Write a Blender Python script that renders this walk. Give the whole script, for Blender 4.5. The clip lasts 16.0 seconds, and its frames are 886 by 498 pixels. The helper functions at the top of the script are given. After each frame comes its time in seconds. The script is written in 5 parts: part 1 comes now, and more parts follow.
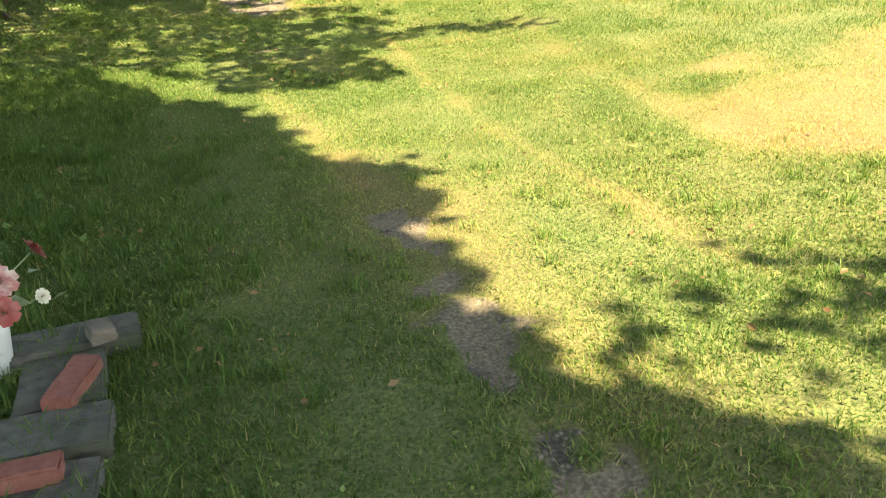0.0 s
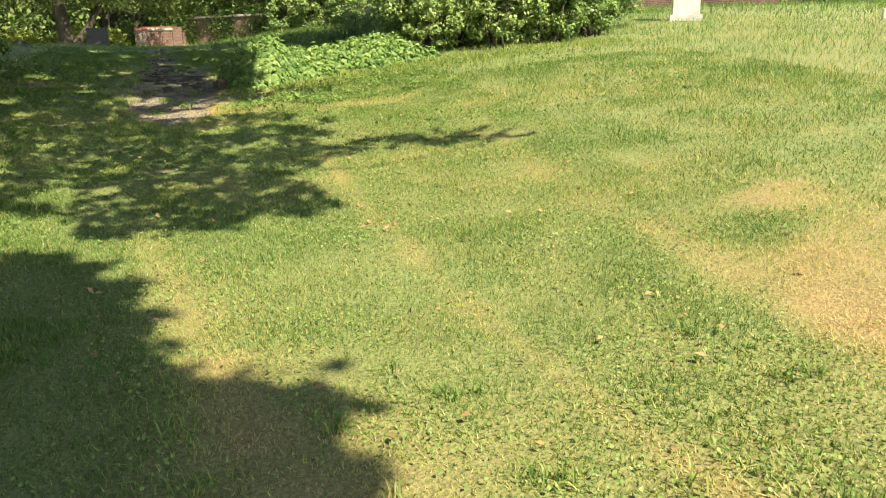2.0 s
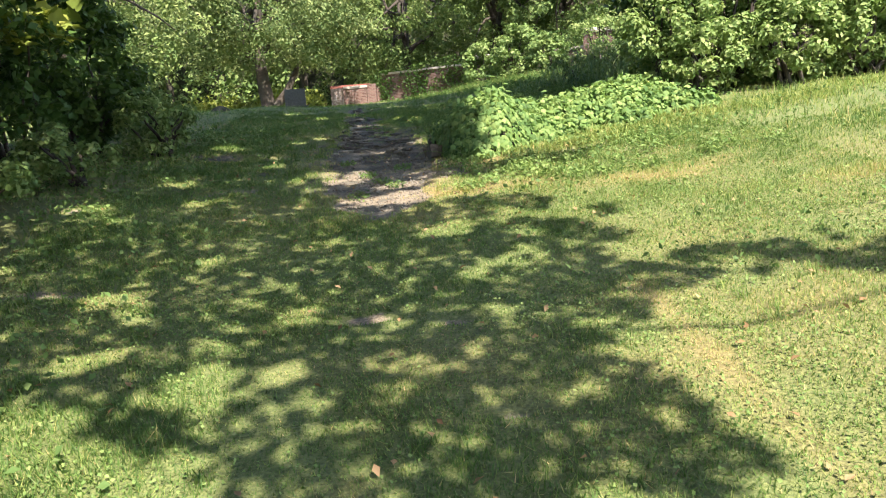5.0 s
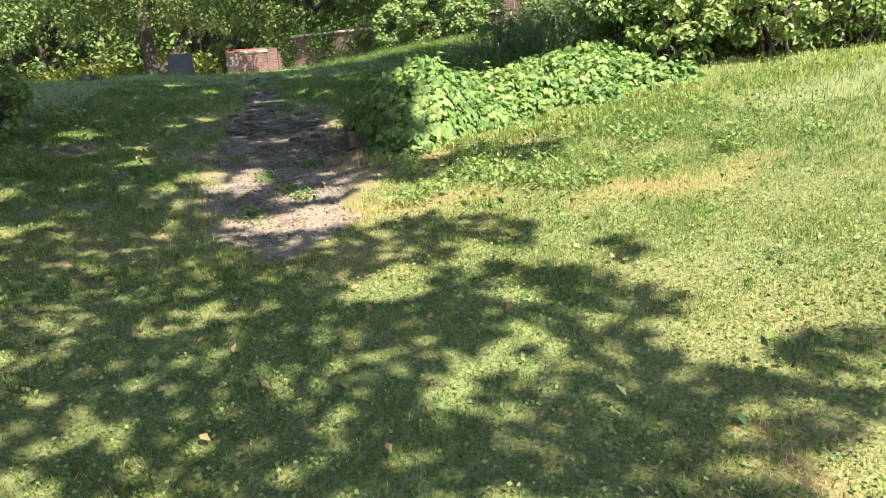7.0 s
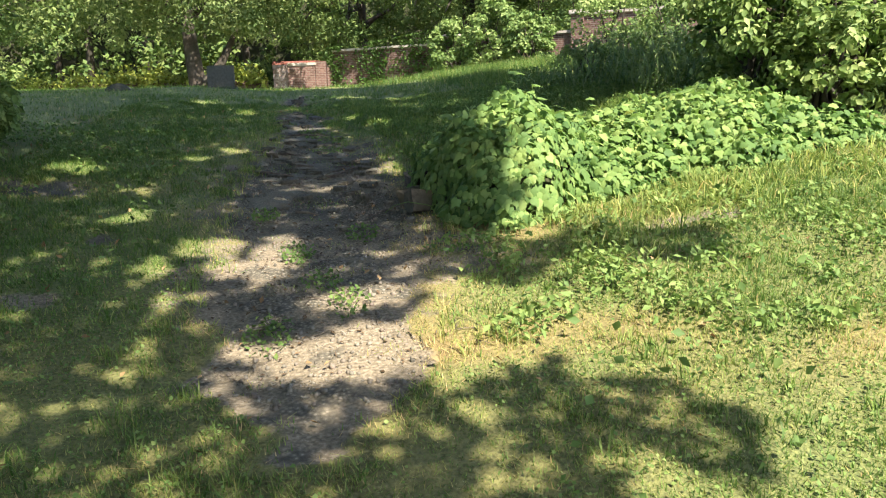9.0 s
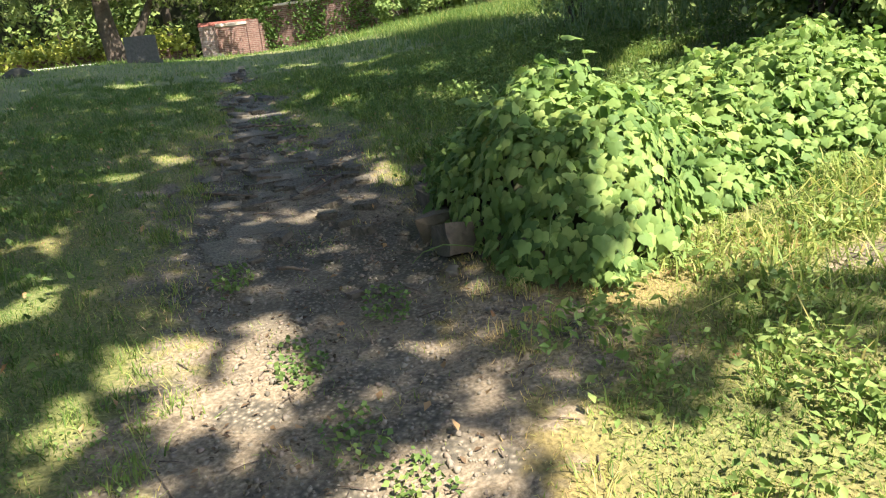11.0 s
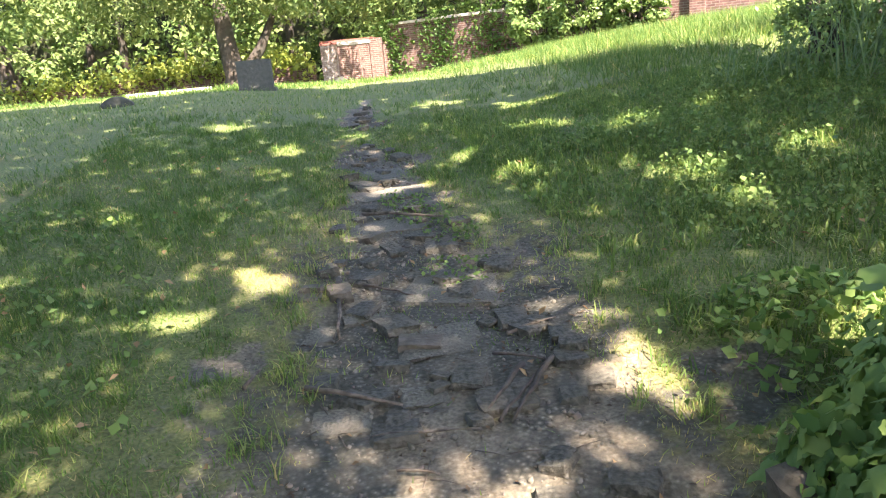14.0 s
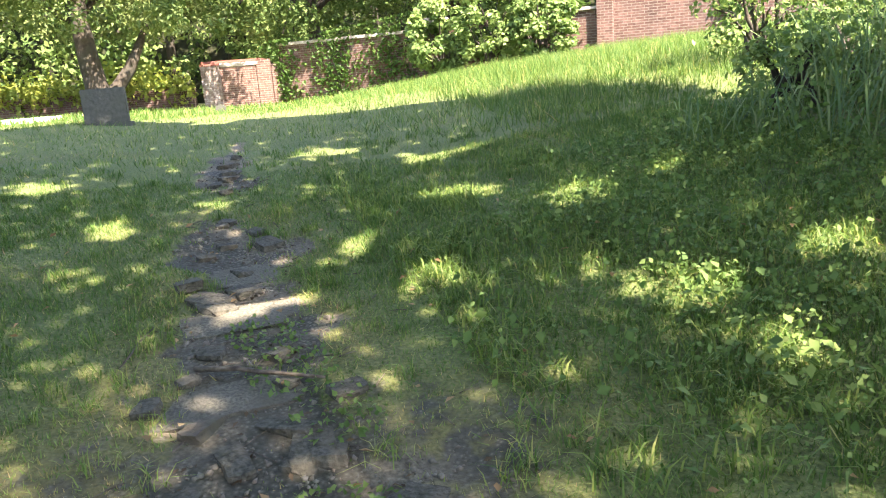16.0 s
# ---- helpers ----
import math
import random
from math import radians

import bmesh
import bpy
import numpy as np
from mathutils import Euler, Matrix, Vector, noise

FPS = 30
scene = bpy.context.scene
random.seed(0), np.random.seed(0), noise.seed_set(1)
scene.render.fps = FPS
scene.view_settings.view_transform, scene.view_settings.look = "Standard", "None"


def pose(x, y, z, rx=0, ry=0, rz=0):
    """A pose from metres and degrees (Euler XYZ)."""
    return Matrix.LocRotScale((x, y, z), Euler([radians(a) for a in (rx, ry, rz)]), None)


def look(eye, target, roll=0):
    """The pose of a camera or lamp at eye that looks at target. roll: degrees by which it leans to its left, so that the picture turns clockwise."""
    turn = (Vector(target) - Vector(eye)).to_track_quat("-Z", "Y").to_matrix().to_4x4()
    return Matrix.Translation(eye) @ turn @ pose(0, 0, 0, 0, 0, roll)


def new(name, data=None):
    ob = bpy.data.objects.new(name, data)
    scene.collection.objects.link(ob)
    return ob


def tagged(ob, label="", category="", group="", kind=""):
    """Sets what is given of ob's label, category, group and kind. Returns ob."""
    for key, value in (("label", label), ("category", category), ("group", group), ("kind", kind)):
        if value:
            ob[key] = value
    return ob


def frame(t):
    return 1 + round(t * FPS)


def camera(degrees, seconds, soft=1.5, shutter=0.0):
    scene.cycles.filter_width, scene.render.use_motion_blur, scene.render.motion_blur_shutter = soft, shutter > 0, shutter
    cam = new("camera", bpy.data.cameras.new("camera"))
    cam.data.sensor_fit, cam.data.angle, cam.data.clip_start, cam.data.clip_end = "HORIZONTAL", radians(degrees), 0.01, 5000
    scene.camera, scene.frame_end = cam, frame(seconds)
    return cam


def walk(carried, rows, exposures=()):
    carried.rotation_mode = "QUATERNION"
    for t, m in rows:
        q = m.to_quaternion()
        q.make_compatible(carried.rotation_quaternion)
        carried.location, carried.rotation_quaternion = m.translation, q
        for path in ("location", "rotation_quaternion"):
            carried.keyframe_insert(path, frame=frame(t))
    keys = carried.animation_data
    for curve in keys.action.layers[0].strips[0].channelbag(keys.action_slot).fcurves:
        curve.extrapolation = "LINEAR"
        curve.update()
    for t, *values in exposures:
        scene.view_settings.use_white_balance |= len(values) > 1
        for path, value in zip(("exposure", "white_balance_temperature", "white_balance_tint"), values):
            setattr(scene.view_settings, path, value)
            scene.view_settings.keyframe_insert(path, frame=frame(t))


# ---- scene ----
cam = camera(63.35, 16.0, soft=1.15)

PATH = [
    (0, (0.000, -0.000, 1.164), (0.481, 1.797, 0.430), -1.78),
    (0.5, (0.160, 0.478, 1.174), (0.889, 2.249, 0.599), -0.21),
    (1, (0.312, 0.937, 1.199), (1.155, 2.683, 0.706), -1.06),
    (1.5, (0.545, 1.507, 1.203), (1.330, 3.279, 0.709), -2.04),
    (2, (0.648, 2.095, 1.167), (1.272, 3.929, 0.670), -1.57),
    (2.5, (0.757, 2.636, 1.140), (1.068, 4.549, 0.644), -1.21),
    (3, (0.723, 3.219, 1.145), (0.773, 5.159, 0.662), -3.40),
    (3.5, (0.731, 3.806, 1.167), (0.759, 5.761, 0.745), -3.72),
    (4, (0.699, 4.427, 1.252), (0.643, 6.396, 0.905), -3.77),
    (4.2, (0.632, 4.660, 1.268), (0.652, 6.631, 0.932), -3.68),
    (6.3, (0.351, 7.119, 1.460), (0.552, 9.065, 1.046), -4.39),
    (6.5, (0.377, 7.316, 1.471), (0.569, 9.260, 1.044), -4.52),
    (7, (0.489, 7.825, 1.502), (0.887, 9.730, 1.041), -4.05),
    (7.5, (0.612, 8.310, 1.548), (1.083, 10.203, 1.107), -4.52),
    (8, (0.671, 8.904, 1.617), (0.997, 10.839, 1.230), -4.29),
    (8.5, (0.594, 9.483, 1.667), (0.946, 11.425, 1.344), -2.19),
    (8.7, (0.568, 9.653, 1.690), (0.866, 11.599, 1.337), -1.26),
    (10.8, (0.343, 11.606, 1.913), (0.780, 13.471, 1.336), -5.97),
    (11, (0.326, 11.785, 1.970), (0.747, 13.656, 1.405), -5.89),
    (11.5, (0.200, 12.253, 2.022), (0.672, 14.116, 1.470), -5.53),
    (12, (0.190, 12.667, 2.024), (0.649, 14.535, 1.474), -7.21),
    (12.5, (0.224, 13.140, 2.146), (0.659, 15.020, 1.622), -7.36),
    (13, (0.141, 13.579, 2.187), (0.663, 15.429, 1.633), -6.56),
    (13.5, (0.154, 14.053, 2.175), (0.503, 15.946, 1.633), -6.47),
    (14, (0.210, 14.542, 2.250), (0.354, 16.473, 1.748), -5.19),
    (14.5, (0.245, 15.021, 2.325), (0.582, 16.926, 1.816), -4.91),
    (15, (0.382, 15.454, 2.332), (0.876, 17.334, 1.863), -5.87),
    (15.5, (0.494, 15.852, 2.367), (0.998, 17.725, 1.878), -5.06),
    (16, (0.495, 16.363, 2.452), (0.914, 18.260, 1.975), -4.26),
]
walk(cam, [(t, look(eye, target, roll)) for t, eye, target, roll in PATH],
     exposures=[(0, 2.15, 8400, 6), (0.5, 1.75, 8100, 8), (1.2, 1.6, 7600, 8), (2.5, 1.6, 7000, 8), (3.2, 1.9, 6500, 12), (4, 1.8, 6300, 18), (6.5, 2.0, 6300, 20), (8.5, 1.8, 6400, 14),
                (11, 2.0, 6600, 18), (12, 2.3, 6600, 20), (12.5, 2.38, 6550, 22), (13, 2.85, 6500, 24), (14, 3.02, 6600, 24), (16, 2.98, 6700, 20)])

# ---- light ----
EL = radians(52)
AZ = radians(153)          # compass angle of the sun, clockwise from +y
SUN = Vector((math.sin(AZ) * math.cos(EL), math.cos(AZ) * math.cos(EL), math.sin(EL)))
world = bpy.data.worlds.new("sky")
scene.world = world
world.use_nodes = True
wn = world.node_tree
sky = wn.nodes.new("ShaderNodeTexSky")
sky.sky_type, sky.sun_disc = "NISHITA", False
sky.sun_elevation, sky.sun_rotation = EL, AZ
wn.links.new(sky.outputs[0], wn.nodes["Background"].inputs[0])
wn.nodes["Background"].inputs[1].default_value = 0.11
sun_data = bpy.data.lights.new("sun", "SUN")
sun_data.energy, sun_data.angle, sun_data.color = 5.0, radians(0.55), (1.0, 0.92, 0.74)
sun = new("sun", sun_data)
sun.matrix_world = look(SUN * 60, (0, 0, 0))

# ---- materials ----


def mat(name, c1, c2, scale=8.0, rough=0.85, bump=0.3, c3=None, big=1.2, detail=8, metal=0.0):
    """Two colours mixed by fine noise, a third by large noise, with relief."""
    m = bpy.data.materials.new(name)
    m.use_nodes = True
    nt = m.node_tree
    b = nt.nodes["Principled BSDF"]
    tc = nt.nodes.new("ShaderNodeTexCoord")
    n1 = nt.nodes.new("ShaderNodeTexNoise")
    n1.inputs["Scale"].default_value, n1.inputs["Detail"].default_value = scale, detail
    n2 = nt.nodes.new("ShaderNodeTexNoise")
    n2.inputs["Scale"].default_value, n2.inputs["Detail"].default_value = big, 4
    for n in (n1, n2):
        nt.links.new(tc.outputs["Object"], n.inputs["Vector"])
    r = nt.nodes.new("ShaderNodeValToRGB")
    r.color_ramp.elements[0].position, r.color_ramp.elements[1].position = 0.35, 0.65
    r.color_ramp.elements[0].color, r.color_ramp.elements[1].color = (*c1, 1), (*c2, 1)
    nt.links.new(n1.outputs[0], r.inputs[0])
    mix = nt.nodes.new("ShaderNodeMixRGB")
    mix.inputs[2].default_value = (*(c3 or c1), 1)
    r2 = nt.nodes.new("ShaderNodeValToRGB")
    r2.color_ramp.elements[0].position, r2.color_ramp.elements[1].position = 0.45, 0.7
    nt.links.new(n2.outputs[0], r2.inputs[0])
    nt.links.new(r2.outputs[0], mix.inputs[0])
    nt.links.new(r.outputs[0], mix.inputs[1])
    nt.links.new(mix.outputs[0], b.inputs["Base Color"])
    b.inputs["Roughness"].default_value = rough
    b.inputs["Metallic"].default_value = metal
    if bump:
        bp = nt.nodes.new("ShaderNodeBump")
        bp.inputs["Strength"].default_value, bp.inputs["Distance"].default_value = bump, 0.02
        nt.links.new(n1.outputs[0], bp.inputs["Height"])
        nt.links.new(bp.outputs[0], b.inputs["Normal"])
    return m


def leaf_mat(name, stops, translucent=0.35, rough=0.45, attr="", big=0.6):
    """Leaves or blades: each takes its own place on the colour ramp; attr shifts it (0 fresh, 1 dry)."""
    m = bpy.data.materials.new(name)
    m.use_nodes = True
    nt = m.node_tree
    b, out = nt.nodes["Principled BSDF"], nt.nodes["Material Output"]
    geo = nt.nodes.new("ShaderNodeNewGeometry")
    ramp = nt.nodes.new("ShaderNodeValToRGB")
    el = ramp.color_ramp.elements
    while len(el) < len(stops):
        el.new(0.5)
    for e, (p, c) in zip(el, stops):
        e.position, e.color = p, (*c, 1)
    if attr:
        a = nt.nodes.new("ShaderNodeAttribute")
        a.attribute_name = attr
        nt.links.new(a.outputs["Fac"], ramp.inputs[0])
    else:
        tc = nt.nodes.new("ShaderNodeTexCoord")
        nz = nt.nodes.new("ShaderNodeTexNoise")
        nz.inputs["Scale"].default_value = big
        nt.links.new(tc.outputs["Object"], nz.inputs["Vector"])
        mm = nt.nodes.new("ShaderNodeMath")
        mm.operation = "MULTIPLY_ADD"
        nt.links.new(geo.outputs["Random Per Island"], mm.inputs[0])
        mm.inputs[1].default_value = 0.7
        sb = nt.nodes.new("ShaderNodeMath")
        sb.operation = "MULTIPLY_ADD"
        nt.links.new(nz.outputs[0], sb.inputs[0])
        sb.inputs[1].default_value, sb.inputs[2].default_value = 0.9, -0.3
        nt.links.new(sb.outputs[0], mm.inputs[2])
        nt.links.new(mm.outputs[0], ramp.inputs[0])
    nt.links.new(ramp.outputs[0], b.inputs["Base Color"])
    b.inputs["Roughness"].default_value = rough
    b.inputs["Specular IOR Level"].default_value = 0.2
    tr = nt.nodes.new("ShaderNodeBsdfTranslucent")
    hs = nt.nodes.new("ShaderNodeHueSaturation")
    hs.inputs["Saturation"].default_value, hs.inputs["Value"].default_value = 1.1, 1.3
    nt.links.new(ramp.outputs[0], hs.inputs["Color"])
    nt.links.new(hs.outputs[0], tr.inputs[0])
    mx = nt.nodes.new("ShaderNodeMixShader")
    mx.inputs[0].default_value = translucent
    nt.links.new(b.outputs[0], mx.inputs[1])
    nt.links.new(tr.outputs[0], mx.inputs[2])
    nt.links.new(mx.outputs[0], out.inputs[0])
    return m


def brick_mat(name, c1, c2, mortar, width=0.21, height=0.067):
    m = mat(name, c1, c2, 14, 0.9, 0.2, tuple(0.6 * v for v in c1), 1.5)
    nt = m.node_tree
    b = nt.nodes["Principled BSDF"]
    src = b.inputs["Base Color"].links[0].from_socket
    tc = nt.nodes.new("ShaderNodeTexCoord")
    br = nt.nodes.new("ShaderNodeTexBrick")
    br.inputs["Scale"].default_value = 1.0
    br.inputs["Brick Width"].default_value, br.inputs["Row Height"].default_value = width, height
    br.inputs["Mortar Size"].default_value = 0.007
    br.inputs["Mortar"].default_value = (*mortar, 1)
    br.inputs["Color2"].default_value = (0.62, 0.55, 0.52, 1)
    nt.links.new(tc.outputs["UV"], br.inputs["Vector"])
    mu = nt.nodes.new("ShaderNodeMixRGB")
    mu.blend_type = "MULTIPLY"
    mu.inputs[0].default_value = 1.0
    br.inputs["Color1"].default_value = (1, 1, 1, 1)
    nt.links.new(src, mu.inputs[1])
    nt.links.new(br.outputs["Color"], mu.inputs[2])
    mx = nt.nodes.new("ShaderNodeMixRGB")
    nt.links.new(br.outputs["Fac"], mx.inputs[0])
    nt.links.new(mu.outputs[0], mx.inputs[1])
    mx.inputs[2].default_value = (*mortar, 1)
    nt.links.new(mx.outputs[0], b.inputs["Base Color"])
    return m


GRASS_STOPS = [(0.0, (0.07, 0.135, 0.03)), (0.3, (0.175, 0.25, 0.064)), (0.55, (0.29, 0.325, 0.10)), (0.85, (0.45, 0.345, 0.15)), (1.0, (0.52, 0.385, 0.2))]
M_GRASS = leaf_mat("grass_blades", GRASS_STOPS, 0.35, 0.5, attr="dry")
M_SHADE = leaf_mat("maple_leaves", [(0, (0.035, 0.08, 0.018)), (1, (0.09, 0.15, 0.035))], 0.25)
M_ASH = leaf_mat("ash_leaves", [(0, (0.07, 0.14, 0.03)), (1, (0.15, 0.22, 0.05))], 0.5)
M_SHRUB = leaf_mat("shrub_leaves", [(0, (0.07, 0.13, 0.038)), (0.55, (0.17, 0.25, 0.075)), (1, (0.31, 0.37, 0.14))], 0.3, 0.55)
M_WOODS = leaf_mat("woodland_leaves", [(0, (0.05, 0.095, 0.028)), (0.5, (0.115, 0.175, 0.05)), (1, (0.24, 0.29, 0.10))], 0.25, 0.7, big=0.25)
M_CEDAR = leaf_mat("drooping_foliage", [(0, (0.06, 0.11, 0.034)), (0.5, (0.145, 0.20, 0.07)), (1, (0.28, 0.32, 0.13))], 0.28, 0.7, big=0.4)
M_VINE = leaf_mat("vine_leaves", [(0, (0.055, 0.12, 0.036)), (0.45, (0.135, 0.225, 0.062)), (0.92, (0.27, 0.36, 0.115)), (1, (0.38, 0.36, 0.10))], 0.35, 0.62, big=1.5)
M_IVY = leaf_mat("wall_creeper", [(0, (0.12, 0.18, 0.035)), (1, (0.34, 0.36, 0.08))], 0.3)
M_WEED = leaf_mat("weed_leaves", [(0, (0.06, 0.115, 0.032)), (0.6, (0.12, 0.195, 0.055)), (1, (0.21, 0.275, 0.085))], 0.3, 0.6)
M_CLOVER = leaf_mat("clover_leaves", [(0, (0.10, 0.18, 0.048)), (0.6, (0.18, 0.26, 0.075)), (1, (0.27, 0.34, 0.115))], 0.3, 0.6)
M_REED = leaf_mat("reed_blades", [(0, (0.08, 0.14, 0.07)), (0.7, (0.16, 0.23, 0.10)), (1, (0.29, 0.32, 0.15))], 0.45)
M_BARK = mat("bark", (0.033, 0.025, 0.019), (0.072, 0.057, 0.045), 12, 0.95, 0.8, (0.048, 0.045, 0.036), 2)
M_TWIG = mat("dead_wood", (0.055, 0.042, 0.032), (0.17, 0.135, 0.10), 25, 0.9, 0.5)
M_STONE = mat("field_stone", (0.07, 0.058, 0.042), (0.14, 0.115, 0.085), 22, 0.95, 0.8, (0.075, 0.07, 0.045), 5)
M_GRAVEL = mat("gravel", (0.085, 0.077, 0.06), (0.22, 0.2, 0.158), 6, 0.95, 0.3, (0.18, 0.14, 0.11), 9)
M_ASPHALT = mat("broken_asphalt", (0.04, 0.038, 0.029), (0.11, 0.102, 0.078), 45, 0.97, 0.9, (0.11, 0.094, 0.067), 5)
M_SLAB = mat("worn_asphalt", (0.075, 0.07, 0.053), (0.17, 0.157, 0.122), 70, 0.95, 0.8, (0.12, 0.106, 0.08), 5)
M_GRANITE = mat("grey_granite", (0.23, 0.215, 0.21), (0.31, 0.295, 0.285), 60, 0.75, 0.15, (0.19, 0.18, 0.172), 1.5)
M_DARKSTONE = mat("weathered_slate", (0.05, 0.052, 0.042), (0.085, 0.086, 0.07), 18, 0.85, 0.4, (0.07, 0.075, 0.055), 3)
M_MARBLE = mat("weathered_marble", (0.50, 0.49, 0.46), (0.64, 0.62, 0.58), 20, 0.8, 0.3, (0.33, 0.33, 0.30), 3)
M_CONC = mat("mossy_concrete", (0.075, 0.072, 0.06), (0.17, 0.155, 0.13), 16, 0.95, 0.7, (0.07, 0.08, 0.05), 4)
M_REDBRICK = mat("red_brick", (0.23, 0.075, 0.055), (0.31, 0.12, 0.09), 30, 0.9, 0.4, (0.23, 0.09, 0.07), 6)
M_WALL = brick_mat("brick_wall", (0.13, 0.066, 0.054), (0.2, 0.112, 0.092), (0.2, 0.165, 0.14))
M_WALLWHITE = brick_mat("whitewashed_brick", (0.17, 0.115, 0.10), (0.44, 0.40, 0.38), (0.2, 0.14, 0.12))
M_CAP = mat("limestone_cap", (0.34, 0.29, 0.25), (0.48, 0.43, 0.38), 15, 0.9, 0.3, (0.36, 0.30, 0.26), 2)
# near-black colour standing in for shade under leaves and inside the wood
M_DARKCORE = mat("painted_deep_shade", (0.018, 0.025, 0.010), (0.045, 0.05, 0.02), 6, 1.0, 0.6, (0.03, 0.03, 0.015), 2)
M_LETTER = mat("carved_letters", (0.13, 0.122, 0.12), (0.17, 0.16, 0.158), 30, 0.9, 0.1)
M_PETAL_RED = mat("faded_red_silk", (0.30, 0.05, 0.045), (0.42, 0.10, 0.085), 30, 0.8, 0.2, (0.5, 0.22, 0.2), 14)
M_PETAL_PINK = mat("faded_pink_silk", (0.42, 0.13, 0.13), (0.58, 0.30, 0.28), 30, 0.8, 0.2, (0.68, 0.55, 0.48), 20)
M_PETAL_CREAM = mat("cream_silk", (0.62, 0.58, 0.44), (0.74, 0.70, 0.58), 30, 0.8, 0.2)
M_SILKLEAF = mat("faded_silk_leaf", (0.18, 0.27, 0.15), (0.38, 0.44, 0.28), 15, 0.7, 0.2)
M_VASE = mat("white_plastic", (0.60, 0.60, 0.56), (0.72, 0.71, 0.67), 12, 0.5, 0.1)
M_LITTER = leaf_mat("rotting_leaves", [(0, (0.035, 0.025, 0.017)), (0.7, (0.11, 0.075, 0.045)), (1, (0.22, 0.15, 0.085))], 0.05, 0.9)
M_DRYLEAF = leaf_mat("dead_leaves", [(0, (0.16, 0.09, 0.04)), (1, (0.40, 0.27, 0.14))], 0.15, 0.8)


def ground_mat():
    m = bpy.data.materials.new("earth_and_turf")
    m.use_nodes = True
    nt = m.node_tree
    b = nt.nodes["Principled BSDF"]
    b.inputs["Roughness"].default_value = 0.95
    tc = nt.nodes.new("ShaderNodeTexCoord")

    def nz(scale, detail=6):
        n = nt.nodes.new("ShaderNodeTexNoise")
        n.inputs["Scale"].default_value, n.inputs["Detail"].default_value = scale, detail
        nt.links.new(tc.outputs["Object"], n.inputs["Vector"])
        return n

    def ramp(src, *stops):
        r = nt.nodes.new("ShaderNodeValToRGB")
        while len(r.color_ramp.elements) < len(stops):
            r.color_ramp.elements.new(0.5)
        for e, (p, c) in zip(r.color_ramp.elements, stops):
            e.position, e.color = p, (*c, 1)
        nt.links.new(src, r.inputs[0])
        return r

    def attr(name):
        a = nt.nodes.new("ShaderNodeAttribute")
        a.attribute_name = name
        return a

    def mix(fac, a, c):
        x = nt.nodes.new("ShaderNodeMixRGB")
        nt.links.new(fac, x.inputs[0])
        nt.links.new(a, x.inputs[1])
        nt.links.new(c, x.inputs[2])
        return x
    fine, mid, vor = nz(55), nz(4), nt.nodes.new("ShaderNodeTexVoronoi")
    vor.inputs["Scale"].default_value = 42
    nt.links.new(tc.outputs["Object"], vor.inputs["Vector"])
    turf = ramp(fine.outputs[0], (0.3, (0.06, 0.085, 0.024)), (0.7, (0.17, 0.195, 0.062)))
    straw = ramp(fine.outputs[0], (0.3, (0.13, 0.085, 0.036)), (0.7, (0.28, 0.195, 0.085)))
    dirt = ramp(fine.outputs[0], (0.3, (0.10, 0.08, 0.053)), (0.5, (0.175, 0.143, 0.098)), (0.72, (0.29, 0.245, 0.178)))
    grit = ramp(vor.outputs["Distance"], (0.05, (0.28, 0.25, 0.195)), (0.35, (0.12, 0.106, 0.078)), (0.7, (0.06, 0.055, 0.042)))
    gsel = ramp(mid.outputs[0], (0.5, (0, 0, 0)), (0.62, (1, 1, 1)))
    loam = mix(gsel.outputs[0], dirt.outputs[0], grit.outputs[0])
    tar = ramp(vor.outputs["Distance"], (0.03, (0.195, 0.18, 0.138)), (0.25, (0.095, 0.09, 0.067)), (0.6, (0.052, 0.049, 0.036)))
    earth = mix(attr("tar").outputs["Fac"], loam.outputs[0], tar.outputs[0])
    base = mix(attr("dry").outputs["Fac"], turf.outputs[0], straw.outputs[0])
    edge = nt.nodes.new("ShaderNodeMath")
    edge.operation = "MULTIPLY_ADD"
    nt.links.new(nz(9).outputs[0], edge.inputs[0])
    edge.inputs[1].default_value = 0.9
    sub = nt.nodes.new("ShaderNodeMath")
    sub.operation = "SUBTRACT"
    nt.links.new(attr("dirt").outputs["Fac"], sub.inputs[0])
    sub.inputs[1].default_value = 0.45
    nt.links.new(sub.outputs[0], edge.inputs[2])
    em = ramp(edge.outputs[0], (0.4, (0, 0, 0)), (0.6, (1, 1, 1)))
    allc = mix(em.outputs[0], base.outputs[0], earth.outputs[0])
    nt.links.new(allc.outputs[0], b.inputs["Base Color"])
    bp = nt.nodes.new("ShaderNodeBump")
    bp.inputs["Strength"].default_value, bp.inputs["Distance"].default_value = 0.7, 0.02
    nt.links.new(fine.outputs[0], bp.inputs["Height"])
    nt.links.new(bp.outputs[0], b.inputs["Normal"])
    return m


M_GROUND = ground_mat()

# ---- mesh helpers ----
rng = np.random.default_rng(5)


